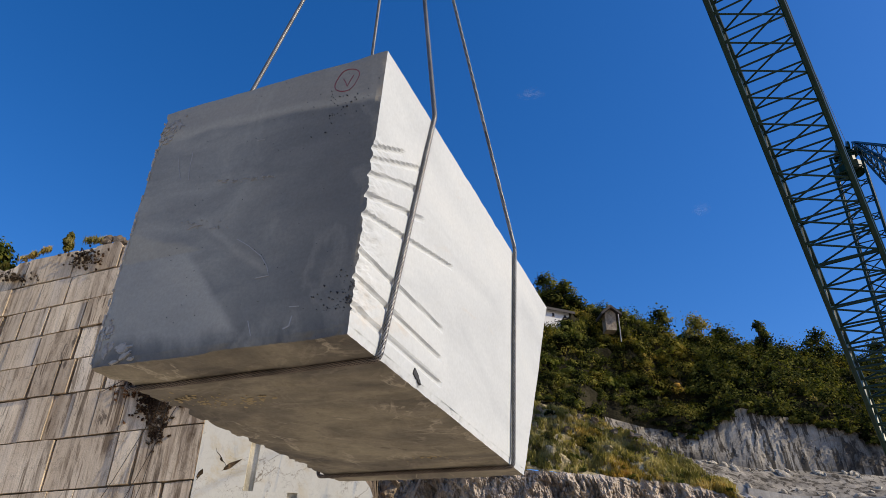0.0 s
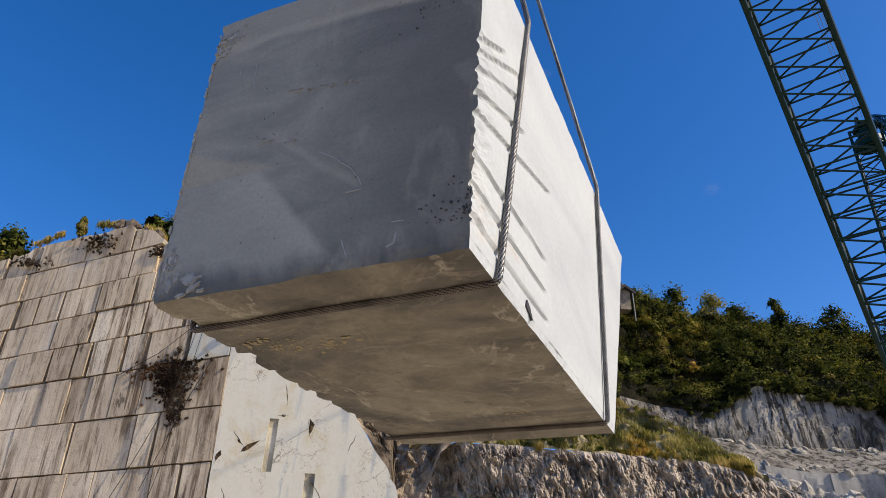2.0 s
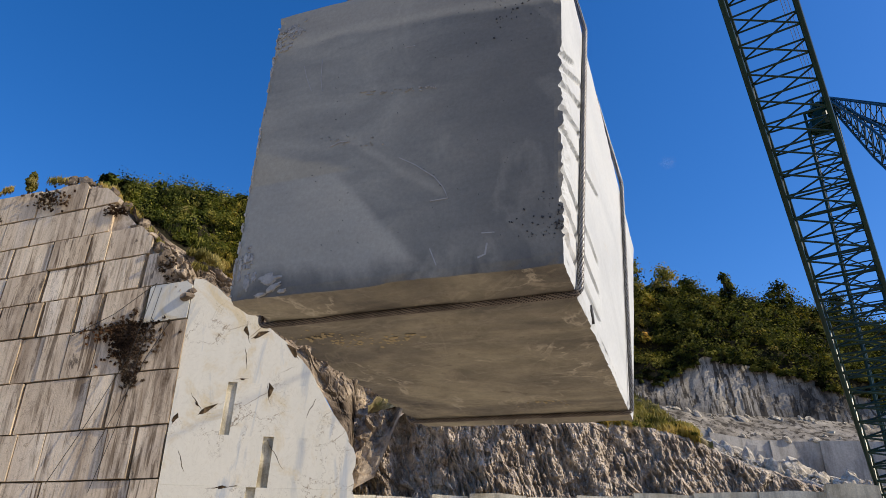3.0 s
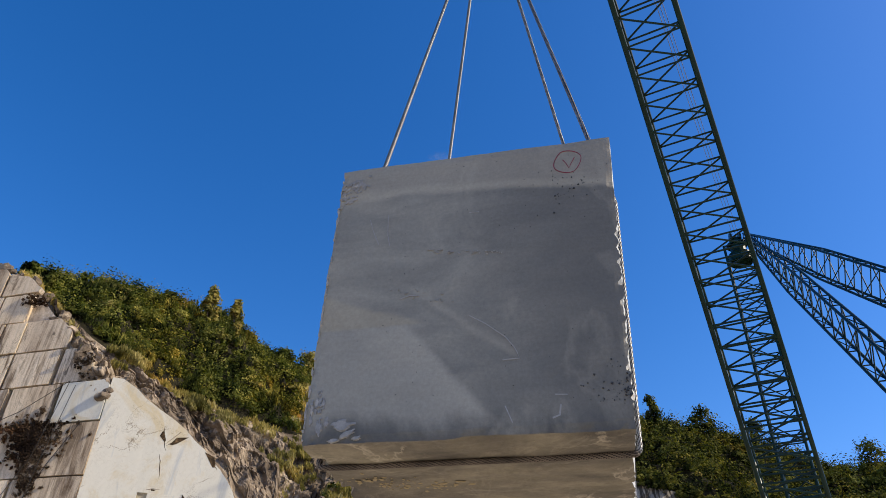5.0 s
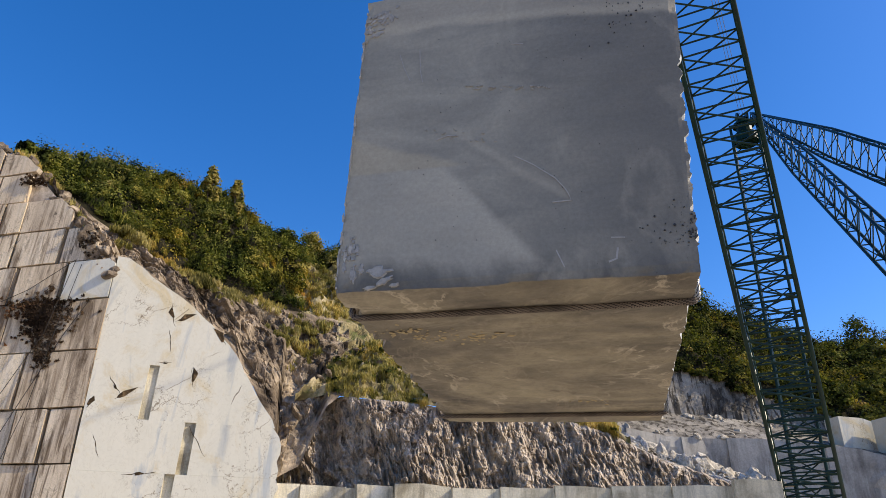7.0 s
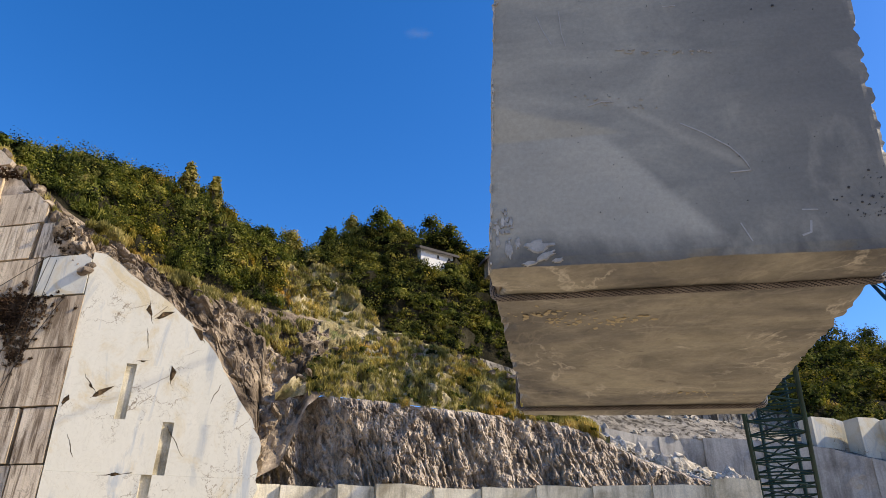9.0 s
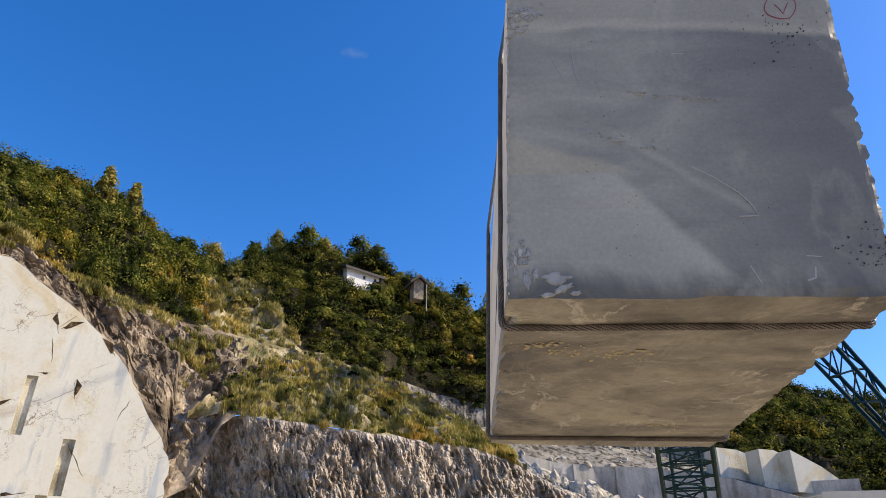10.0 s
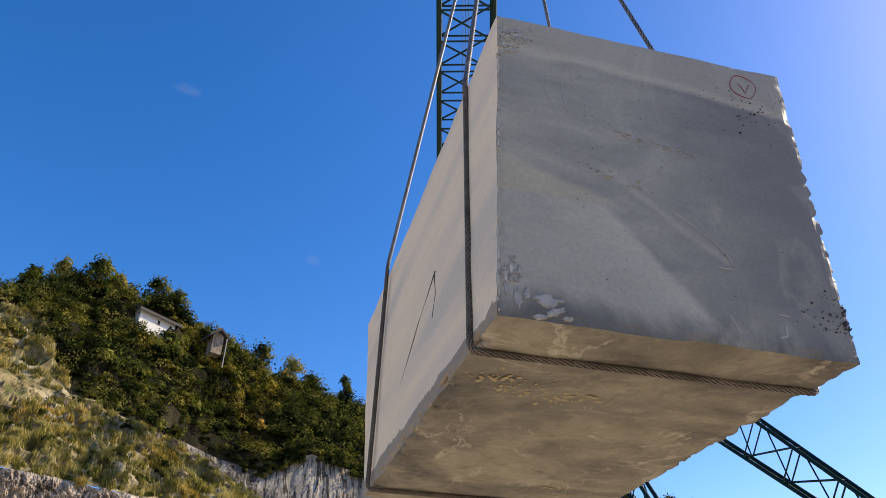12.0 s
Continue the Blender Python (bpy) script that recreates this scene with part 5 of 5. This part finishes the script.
# ---- houses ----
def house(name, az, el, d, turn, w, dp, h, rise, wall_mat, label, windows, chimney=False):
    root = new(name)
    root.matrix_world = Matrix.Translation(polar(az, el, d)) @ pose(0, 0, 0, 0, 0, turn)
    part("wall", [(-w / 2, 0, -2), (w / 2, 0, -2), (w / 2, dp, -2), (-w / 2, dp, -2), (-w / 2, 0, h), (w / 2, 0, h), (w / 2, dp, h), (-w / 2, dp, h), (-w / 2, dp / 2, h + rise), (w / 2, dp / 2, h + rise)],
         [(0, 1, 5, 4), (1, 2, 6, 9, 5), (2, 3, 7, 6), (3, 0, 4, 8, 7), (3, 2, 1, 0), (4, 5, 9, 8), (8, 9, 6, 7)], wall_mat, root)
    e, t = 0.9, 0.5
    drop = rise * e / (dp / 2)
    rv = []
    for x in (-w / 2 - e, w / 2 + e):
        rv += [(x, -e, h - drop), (x, dp / 2, h + rise), (x, dp + e, h - drop), (x, dp + e, h - drop + t), (x, dp / 2, h + rise + t), (x, -e, h - drop + t)]
    roof = part("roof", rv, [(0, 1, 4, 5), (1, 2, 3, 4), (11, 10, 7, 6), (10, 9, 8, 7), (0, 6, 7, 1), (1, 7, 8, 2), (2, 8, 9, 3), (3, 9, 10, 4), (4, 10, 11, 5), (5, 11, 6, 0)], M_ROOF, root, "dark slate roof")
    if chimney:
        part("chimney", box(w * 0.2, w * 0.2 + 0.6, dp * 0.4, dp * 0.4 + 0.6, h + 0.2, h + rise + 0.9), box_faces(), wall_mat, roof)
    for x, z, ww, hh in windows:
        win = part("window", box(x - ww / 2, x + ww / 2, -0.03, 0.1, z, z + hh), box_faces(), M_DARK, root, "dark window opening")
        part("sill", box(x - ww / 2 - 0.1, x + ww / 2 + 0.1, -0.12, 0.0, z - 0.1, z - 0.004), box_faces(), M_HOUSESTONE, win)
    return tagged(root, label, "house")


house("white_house", -12.7, 23.45, 120, 45, 7.2, 4.2, 2.3, 1.0, M_PLASTER, "white plastered house with dark roof among the trees", [(0.2, 1.0, 0.45, 0.7), (2.7, 1.0, 0.45, 0.7)])
house("stone_house", -8.3, 23.1, 122, -62, 2.0, 2.0, 1.4, 0.8, M_HOUSESTONE, "small stone house with gabled roof and chimney", [(-0.7, 1.0, 0.4, 0.6), (0.7, 1.0, 0.4, 0.6)], True)
pv, pf = [], []
bar(pv, pf, polar(-7.0, 21.4, 120), polar(-7.0, 23.6, 120), 0.10, 8)
tagged(part("utility_pole", pv, pf, paint_material("pale_wood_pole", (0.42, 0.39, 0.34), 0.8, 0, 0.3)), "pale upright utility pole beside the stone house", "pole")

# site hut whose roof corner shows below
hut = new("site_hut")
hut.matrix_world = Matrix.Translation(polar(20.7, 0, 40) * 1.0) @ pose(0, 0, -1.1, 0, 0, -8)
M_HUT = paint_material("cream_sheet_roof", (0.62, 0.52, 0.38), 0.6, 0, 0.25, 0.5)
part("wall", box(0.5, 6.5, 0.5, 5, 0, 5.4), box_faces(), M_HUT, hut)
part("window", box(1.2, 5.8, 0.44, 0.6, 3.4, 4.9), box_faces(), M_DARK, hut, "dark window")
part("window_frame", box(3.3, 3.5, 0.40, 0.6, 3.4, 4.9), box_faces(), M_HUT, hut)
part("roof", [(0, 0, 5.45), (7, 0, 5.45), (7, 5.5, 5.6), (0, 5.5, 5.6), (0, 0, 5.62), (7, 0, 5.62), (7, 5.5, 5.95), (0, 5.5, 5.95)], box_faces(), M_HUT, hut, "cream sheet metal roof")
part("fascia", box(-0.06, 7.06, -0.08, -0.004, 5.25, 5.7), box_faces(), M_HUT, hut)
tagged(hut, "cream hut with flat sheet roof on the quarry floor", "hut")

# ---- old saw wires hung down the wall ----
for way in ([(4.0, 32.0), (5.4, 23.6), (8.5, 16.0), (11.4, 9.8)], [(3.3, 31.5), (4.4, 23.5), (5.2, 16.0), (6.8, 9.0)], [(4.0, 32.0), (8.2, 28.2), (12.5, 25.6)], [(1.6, 27.4), (3.6, 23.0), (5.0, 19.0), (7.2, 13.0)]):
    pts = []
    for (s0, z0), (s1, z1) in zip(way, way[1:]):
        pts += [GREY_FACE.at(s0 + (s1 - s0) * k / 6, z0 + (z1 - z0) * k / 6, 0.85) for k in range(6)]
    pts.append(GREY_FACE.at(way[-1][0], way[-1][1], 0.85))
    tagged(part("saw_wire", *tube(pts, 0.035), M_DARK_WIRE), "thin dark saw wire hung down the weathered wall", "wire", "wires on the wall")

# ---- loose stones ----
def boulder(seed, r, material):
    bm = bmesh.new()
    bmesh.ops.create_icosphere(bm, subdivisions=2, radius=1.0)
    for v in bm.verts:
        n = noise.noise(v.co * 1.3 + Vector((seed * 3.1, seed, 0)))
        v.co = Vector((round(v.co.x * 1.6) / 1.6 * 0.5 + v.co.x * 0.5, v.co.y, v.co.z * 0.75)) * r * (1 + 0.35 * n)
    me = bpy.data.meshes.new("boulder")
    bm.to_mesh(me)
    bm.free()
    me.materials.append(material)
    return me


stones = [boulder(i, 1.0, M_RUBBLE) for i in range(5)]
brng = random.Random(9)
for i in range(110):
    az = brng.uniform(-2.5, 11)
    v = brng.uniform(0.02, 0.95)
    p = strip_place(RIM, RUB_TOP, az, v, 0.9, 1.6, 1.0, True, 0.6)
    ob = new("boulder", stones[i % 5])
    s = brng.choice((0.35, 0.45, 0.6, 0.8, 1.3)) * brng.uniform(0.7, 1.2)
    ob.matrix_world = Matrix.Translation(p) @ pose(0, 0, 0, brng.uniform(0, 90), brng.uniform(0, 90), brng.uniform(0, 90)) @ Matrix.Diagonal((s * 1.3, s, s, 1))
    tagged(ob, "broken white marble boulder on the rubble slope", "boulder", "rubble boulders")
for i in range(46):
    az = brng.uniform(-2.5, 12)
    e, d = along(GREY_FOOT, az)
    e2, d2 = along(LEDGE_IN, az)
    k = brng.choice((0.05, 0.1, 0.2, 0.8, 0.9, 0.97))
    p = polar(az, e, d).lerp(polar(az, e2, d2), k)
    ob = new("boulder", stones[i % 5])
    s = brng.choice((0.2, 0.3, 0.45, 0.7)) * brng.uniform(0.7, 1.2)
    ob.matrix_world = Matrix.Translation(p) @ pose(0, 0, 0, brng.uniform(0, 90), brng.uniform(0, 90), brng.uniform(0, 90)) @ Matrix.Diagonal((s * 1.5, s, s, 1))
    tagged(ob, "broken pale stone lying on the sawn ledge", "boulder", "ledge stones")
cut = part("cut_stone", box(-1.4, 1.4, -1, 1, -0.6, 1.5), box_faces(), M_WHITE)
cut.matrix_world = Matrix.Translation(polar(8.6, 8.75, 128)) @ pose(0, 0, 0, 0, 4, -30)
tagged(cut, "squared white marble offcut lying on the ledge", "stone")

# ---- marks and crusts on the block ----
def ribbon(name, pts, width, material, label, closed=False):
    v, f = [], []
    n = len(pts)
    for i, (x, z) in enumerate(pts):
        a, b = pts[(i - 1) % n if closed else max(i - 1, 0)], pts[(i + 1) % n if closed else min(i + 1, n - 1)]
        dx, dz = b[0] - a[0], b[1] - a[1]
        l = math.hypot(dx, dz) or 1
        ox, oz = -dz / l * width / 2, dx / l * width / 2
        v += [(x + ox, -0.003, z + oz), (x - ox, -0.003, z - oz), (x - ox, 0.004, z - oz), (x + ox, 0.004, z + oz)]
    last = n if closed else n - 1
    for i in range(last):
        j = (i + 1) % n
        for k in range(4):
            f.append((i * 4 + k, i * 4 + (k + 1) % 4, j * 4 + (k + 1) % 4, j * 4 + k))
    return part(name, v, f, material, block, label)


mrng = random.Random(2)
ribbon("mark_ring", [(0.735 + 0.092 * math.cos(a) + 0.008 * math.sin(3 * a), 1.895 + 0.098 * math.sin(a)) for a in (2 * math.pi * i / 40 for i in range(40))], 0.0048, M_MARK, "hand drawn red marker ring", True)
ribbon("mark_letter", [(0.705, 1.915), (0.725, 1.88), (0.742, 1.835), (0.758, 1.872), (0.785, 1.925)], 0.0048, M_MARK, "hand drawn letter V in red marker")
M_CRUST = paint_material("pale_grey_crust", (0.35, 0.335, 0.30), 0.9, 0, 0.4, 30.0)
M_SCRATCH = paint_material("pale_scratch", (0.37, 0.35, 0.315), 0.9, 0, 0.25, 30.0)


def crust(x, z, rx, rz, turn=0.0):
    pts = []
    n = 20 if max(rx, rz) > 0.02 else 9
    for i in range(n):
        a = 2 * math.pi * i / n
        r = 1 + mrng.uniform(-0.42, 0.30)
        u, w = rx * r * math.cos(a), rz * r * math.sin(a)
        pts.append((x + u * math.cos(turn) - w * math.sin(turn), z + u * math.sin(turn) + w * math.cos(turn)))
    v = [(p[0], 0.004, p[1]) for p in pts] + [(x + (p[0] - x) * 0.8, -0.005 - mrng.uniform(0, 0.003), z + (p[1] - z) * 0.8) for p in pts]
    f = [tuple(range(n, 2 * n))] + [(i, (i + 1) % n, n + (i + 1) % n, n + i) for i in range(n)]
    part("crust", v, f, M_CRUST, block)


for x, z, rx, rz, t in ((-0.70, 0.115, 0.075, 0.034, 0.0), (-0.845, 0.105, 0.02, 0.05, 0.1), (-0.80, 0.135, 0.018, 0.035, 0), (-0.655, 0.06, 0.05, 0.022, 0.5), (-0.74, 0.02, 0.05, 0.014, 0.1),
                        (-0.90, 0.15, 0.012, 0.045, 0.1), (-0.60, 0.03, 0.03, 0.012, 0.3)):
    crust(x, z, rx, rz, t)
for i in range(26):
    crust(-0.915 + mrng.uniform(0, 0.09), mrng.uniform(0.14, 0.36), mrng.uniform(0.005, 0.014), mrng.uniform(0.006, 0.02))
for i in range(44):
    a = mrng.uniform(0.2, 2.3)
    crust(-0.76 - 0.13 * math.cos(a - 0.4) + mrng.uniform(-0.02, 0.02), 1.80 + 0.16 * math.sin(a) + mrng.uniform(-0.025, 0.025), mrng.uniform(0.006, 0.020), mrng.uniform(0.005, 0.014), a)
for i in range(34):
    k = mrng.random()
    crust(-0.895 + 0.20 * k + mrng.uniform(-0.03, 0.03), 1.77 + 0.2 * k + mrng.uniform(-0.05, 0.05), mrng.uniform(0.006, 0.018), mrng.uniform(0.006, 0.018))
for i in range(30):
    k = mrng.random()
    crust(-0.22 + 0.52 * k + mrng.uniform(-0.01, 0.01), 1.275 - 0.075 * k + mrng.uniform(-0.014, 0.014), mrng.uniform(0.006, 0.022) * (1.2 - k), mrng.uniform(0.003, 0.008), -0.15)
for i in range(18):
    k = mrng.random()
    crust(-0.46 + 0.42 * k + mrng.uniform(-0.02, 0.02), 0.985 - 0.09 * k + mrng.uniform(-0.03, 0.03), mrng.uniform(0.003, 0.012), mrng.uniform(0.002, 0.005), -0.3)
for pts, w in (([(0.06, 0.765), (0.16, 0.70), (0.28, 0.60), (0.33, 0.53), (0.345, 0.50), (0.36, 0.455), (0.26, 0.452)], 0.006),
               ([(-0.66, 1.60), (-0.63, 1.50), (-0.58, 1.38)], 0.005), ([(-0.53, 1.62), (-0.52, 1.45), (-0.50, 1.36)], 0.005),
               ([(0.27, 0.17), (0.29, 0.12), (0.31, 0.07)], 0.006), ([(0.58, 0.16), (0.57, 0.10), (0.53, 0.085)], 0.010),
               ([(-0.4, 0.93), (-0.33, 0.95), (-0.27, 0.94)], 0.006), ([(0.55, 0.22), (0.62, 0.215)], 0.005), ([(0.05, 1.56), (0.12, 1.555)], 0.005)):
    ribbon("scratch", pts, w, M_SCRATCH, "")


# ---- thin clouds ----
def cloud(az, el, d, w, h):
    """A wisp of thin cloud, far off: a shallow shell that thins out to its rim."""
    m, nt, b = nodes_of("thin_cloud")
    finish(nt, b, (0.9, 0.9, 0.92), 1.0)
    tr = nt.nodes.new("ShaderNodeBsdfTransparent")
    ms = nt.nodes.new("ShaderNodeMixShader")
    n = noise_tex(nt, coords(nt, (1, 1, 2.2)), 4.0 / w, 6, 0.7, 1.0)
    tc = coords(nt, (1.0 / w, 0, 1.0 / h))
    ln = nt.nodes.new("ShaderNodeVectorMath")
    ln.operation = "LENGTH"
    nt.links.new(tc, ln.inputs[0])
    fade = ramp(nt, ln.outputs["Value"], [(0.1, 1.0), (0.95, 0.0)])
    nt.links.new(mix(nt, 1.0, ramp(nt, n, [(0.42, 0.0), (0.75, 0.35)]), fade, "MULTIPLY"), ms.inputs[0])
    nt.links.new(tr.outputs[0], ms.inputs[1])
    nt.links.new(b.outputs[0], ms.inputs[2])
    nt.links.new(ms.outputs[0], nt.nodes["Material Output"].inputs[0])
    v, f = [], []
    for i in range(13):
        for k in range(9):
            u, t = i / 6 - 1, k / 4 - 1
            v.append((u * w, 0.1 * w * (u * u + t * t), t * h))
    for i in range(12):
        for k in range(8):
            a = i * 9 + k
            f.append((a, a + 9, a + 10, a + 1))
    ob = part("cloud", v, f, m, smooth=True)
    ob.matrix_world = Matrix.Translation(polar(az, el, d)) @ pose(0, 0, 0, el, 0, -az)
    return tagged(ob, "small thin white cloud wisp in a clear sky", kind="structure")


cloud(-14.4, 42.0, 1500, 46, 20)
cloud(0.4, 30.9, 1500, 24, 18)

# ---- mud clods stuck below the block ----
mud_rng = random.Random(21)
M_CLOD = paint_material("dried_yellow_mud", (0.42, 0.33, 0.18), 0.95, 0, 0.45, 25.0)
mud_meshes = [boulder(30 + i, 1.0, M_CLOD) for i in range(3)]
for i in range(150):
    ob = new("mud_clod", mud_meshes[i % 3])
    ob.parent = block
    cx, cy = ((-0.55, 0.80), (-0.3, 0.86), (0.35, 2.6), (-0.7, 0.68))[i % 4]
    r = 0.003 + 0.011 * mud_rng.random() ** 2
    px, py = cx + mud_rng.gauss(0, 0.13), cy + mud_rng.gauss(0, 0.045)
    ob.matrix_basis = pose(px, py, -0.024 * py, 0, 0, mud_rng.uniform(0, 180)) @ Matrix.Diagonal((r * 1.7, r * 1.2, r * 0.6, 1))

M_PIT = paint_material("dark_pit", (0.05, 0.05, 0.052), 0.9, 0, 0.3, 30.0)
M_CRUST = M_PIT
for _ in range(70):
    r = 0.0012 + 0.006 * mrng.random() ** 3
    crust(0.97 - abs(mrng.gauss(0, 0.12)), 0.16 + abs(mrng.gauss(0, 0.10)), r, r * mrng.uniform(0.7, 1.6))
for _ in range(46):
    r = 0.0015 + 0.0065 * mrng.random() ** 3
    crust(min(0.99, mrng.gauss(0.74, 0.16)), min(1.83, mrng.gauss(1.68, 0.10)), r, r * mrng.uniform(0.7, 1.5))
for _ in range(40):
    crust(mrng.uniform(-0.8, 0.85), mrng.uniform(0.1, 1.9), mrng.uniform(0.001, 0.003), mrng.uniform(0.001, 0.003))


def side_crack(pts, width):
    v, f = [], []
    for y, z in pts:
        x = block_point(0, y / 3.8, z / 2.05).x
        v += [(x - 0.0012, y - width, z), (x - 0.0012, y + width, z), (x + 0.02, y + width, z), (x + 0.02, y - width, z)]
    for i in range(len(pts) - 1):
        for k in range(4):
            f.append((i * 4 + k, i * 4 + (k + 1) % 4, i * 4 + 4 + (k + 1) % 4, i * 4 + 4 + k))
    part("hair_crack", v, f, M_PIT, block)


side_crack([(1.25, 0.95), (1.41, 0.86), (1.68, 0.75), (1.94, 0.60), (2.25, 0.43)], 0.0010)
side_crack([(1.26, 0.93), (1.20, 0.75), (1.26, 0.60)], 0.0008)
side_crack([(2.29, 0.87), (2.30, 0.73)], 0.0010)

# broken rock along the head of the wall, where it meets the slope
head_rng = random.Random(33)
head_meshes = [boulder(60 + i, 1.0, M_SLOPE) for i in range(4)]
for i in range(70):
    a = head_rng.uniform(-52.0, -41.0)
    e, d = along(WALL_TOP, a)
    p = polar(a, e + head_rng.uniform(-1.3, 0.25), d - head_rng.uniform(-0.5, 0.5))
    ob = new("stone", head_meshes[i % 4])
    ob.parent = wall
    r = head_rng.uniform(0.25, 0.85)
    ob.matrix_basis = pose(p.x, p.y, p.z, head_rng.uniform(0, 180), head_rng.uniform(0, 180), head_rng.uniform(0, 180)) @ Matrix.Diagonal((r, r * 0.7, r * 1.5, 1))

bench_stones = [boulder(80 + i, 1.0, M_SLOPE) for i in range(3)]
for i in range(60):
    a = head_rng.uniform(-24.5, -2.0)
    v = head_rng.choice((0.55, 0.75, 0.85, 0.95)) + head_rng.uniform(-0.06, 0.04)
    p = strip_place(RIM, BENCH_TOP, a, v, 1.6, 3.6)
    r = head_rng.uniform(0.25, 0.7)
    ob = new("boulder", bench_stones[i % 3])
    ob.matrix_world = Matrix.Translation(p) @ pose(0, 0, 0, head_rng.uniform(0, 60), head_rng.uniform(0, 60), head_rng.uniform(0, 180)) @ Matrix.Diagonal((r * 1.5, r, r * 0.8, 1))
    tagged(ob, "pale ochre rock half buried in the dry grass", "boulder", "bench rocks")

# chipped arrises of the block
M_CRUST = paint_material("pale_chipped_edge", (0.46, 0.43, 0.37), 0.9, 0, 0.4, 40.0)
for _ in range(40):
    zc = mrng.uniform(0.02, 2.05)
    crust(-0.944 + 0.0165 * zc + mrng.uniform(0.0, 0.008), zc, mrng.uniform(0.003, 0.008), mrng.uniform(0.008, 0.035))
for x, z, rx, rz, t in ((-0.80, 1.93, 0.05, 0.014, 0.2), (-0.86, 1.90, 0.03, 0.012, 0.6), (-0.88, 1.83, 0.012, 0.03, 0.0), (-0.87, 0.26, 0.016, 0.04, 0.1), (-0.90, 0.22, 0.012, 0.035, 0.0)):
    crust(x, z, rx, rz, t)

# a flat dark cap stands in for the shade inside a chipped hole
hole_v, hole_f = [], []
hole_rng = random.Random(5)
for i in range(9):
    a = 2 * math.pi * i / 9
    r = 0.022 * (0.45 + 1.6 * max(0.0, math.cos(a - 2.3)) ** 3 + 0.8 * max(0.0, math.cos(a - 5.6)) ** 4) * hole_rng.uniform(0.6, 1.4)
    hy, hz = 0.92 + r * 1.9 * math.cos(a), 0.045 + r * 1.1 * math.sin(a)
    hx = block_point(1, hy / 3.8, hz / 2.05).x
    hole_v += [(hx + 0.006, hy, hz), (hx - 0.06, hy, hz)]
hole_f = [tuple(range(0, 18, 2))] + [(2 * i, 2 * i + 1, (2 * i + 3) % 18, (2 * i + 2) % 18) for i in range(9)]
part("chipped_hole", hole_v, hole_f, M_PIT, block, "chipped hole near the lower edge, drawn as a dark patch")
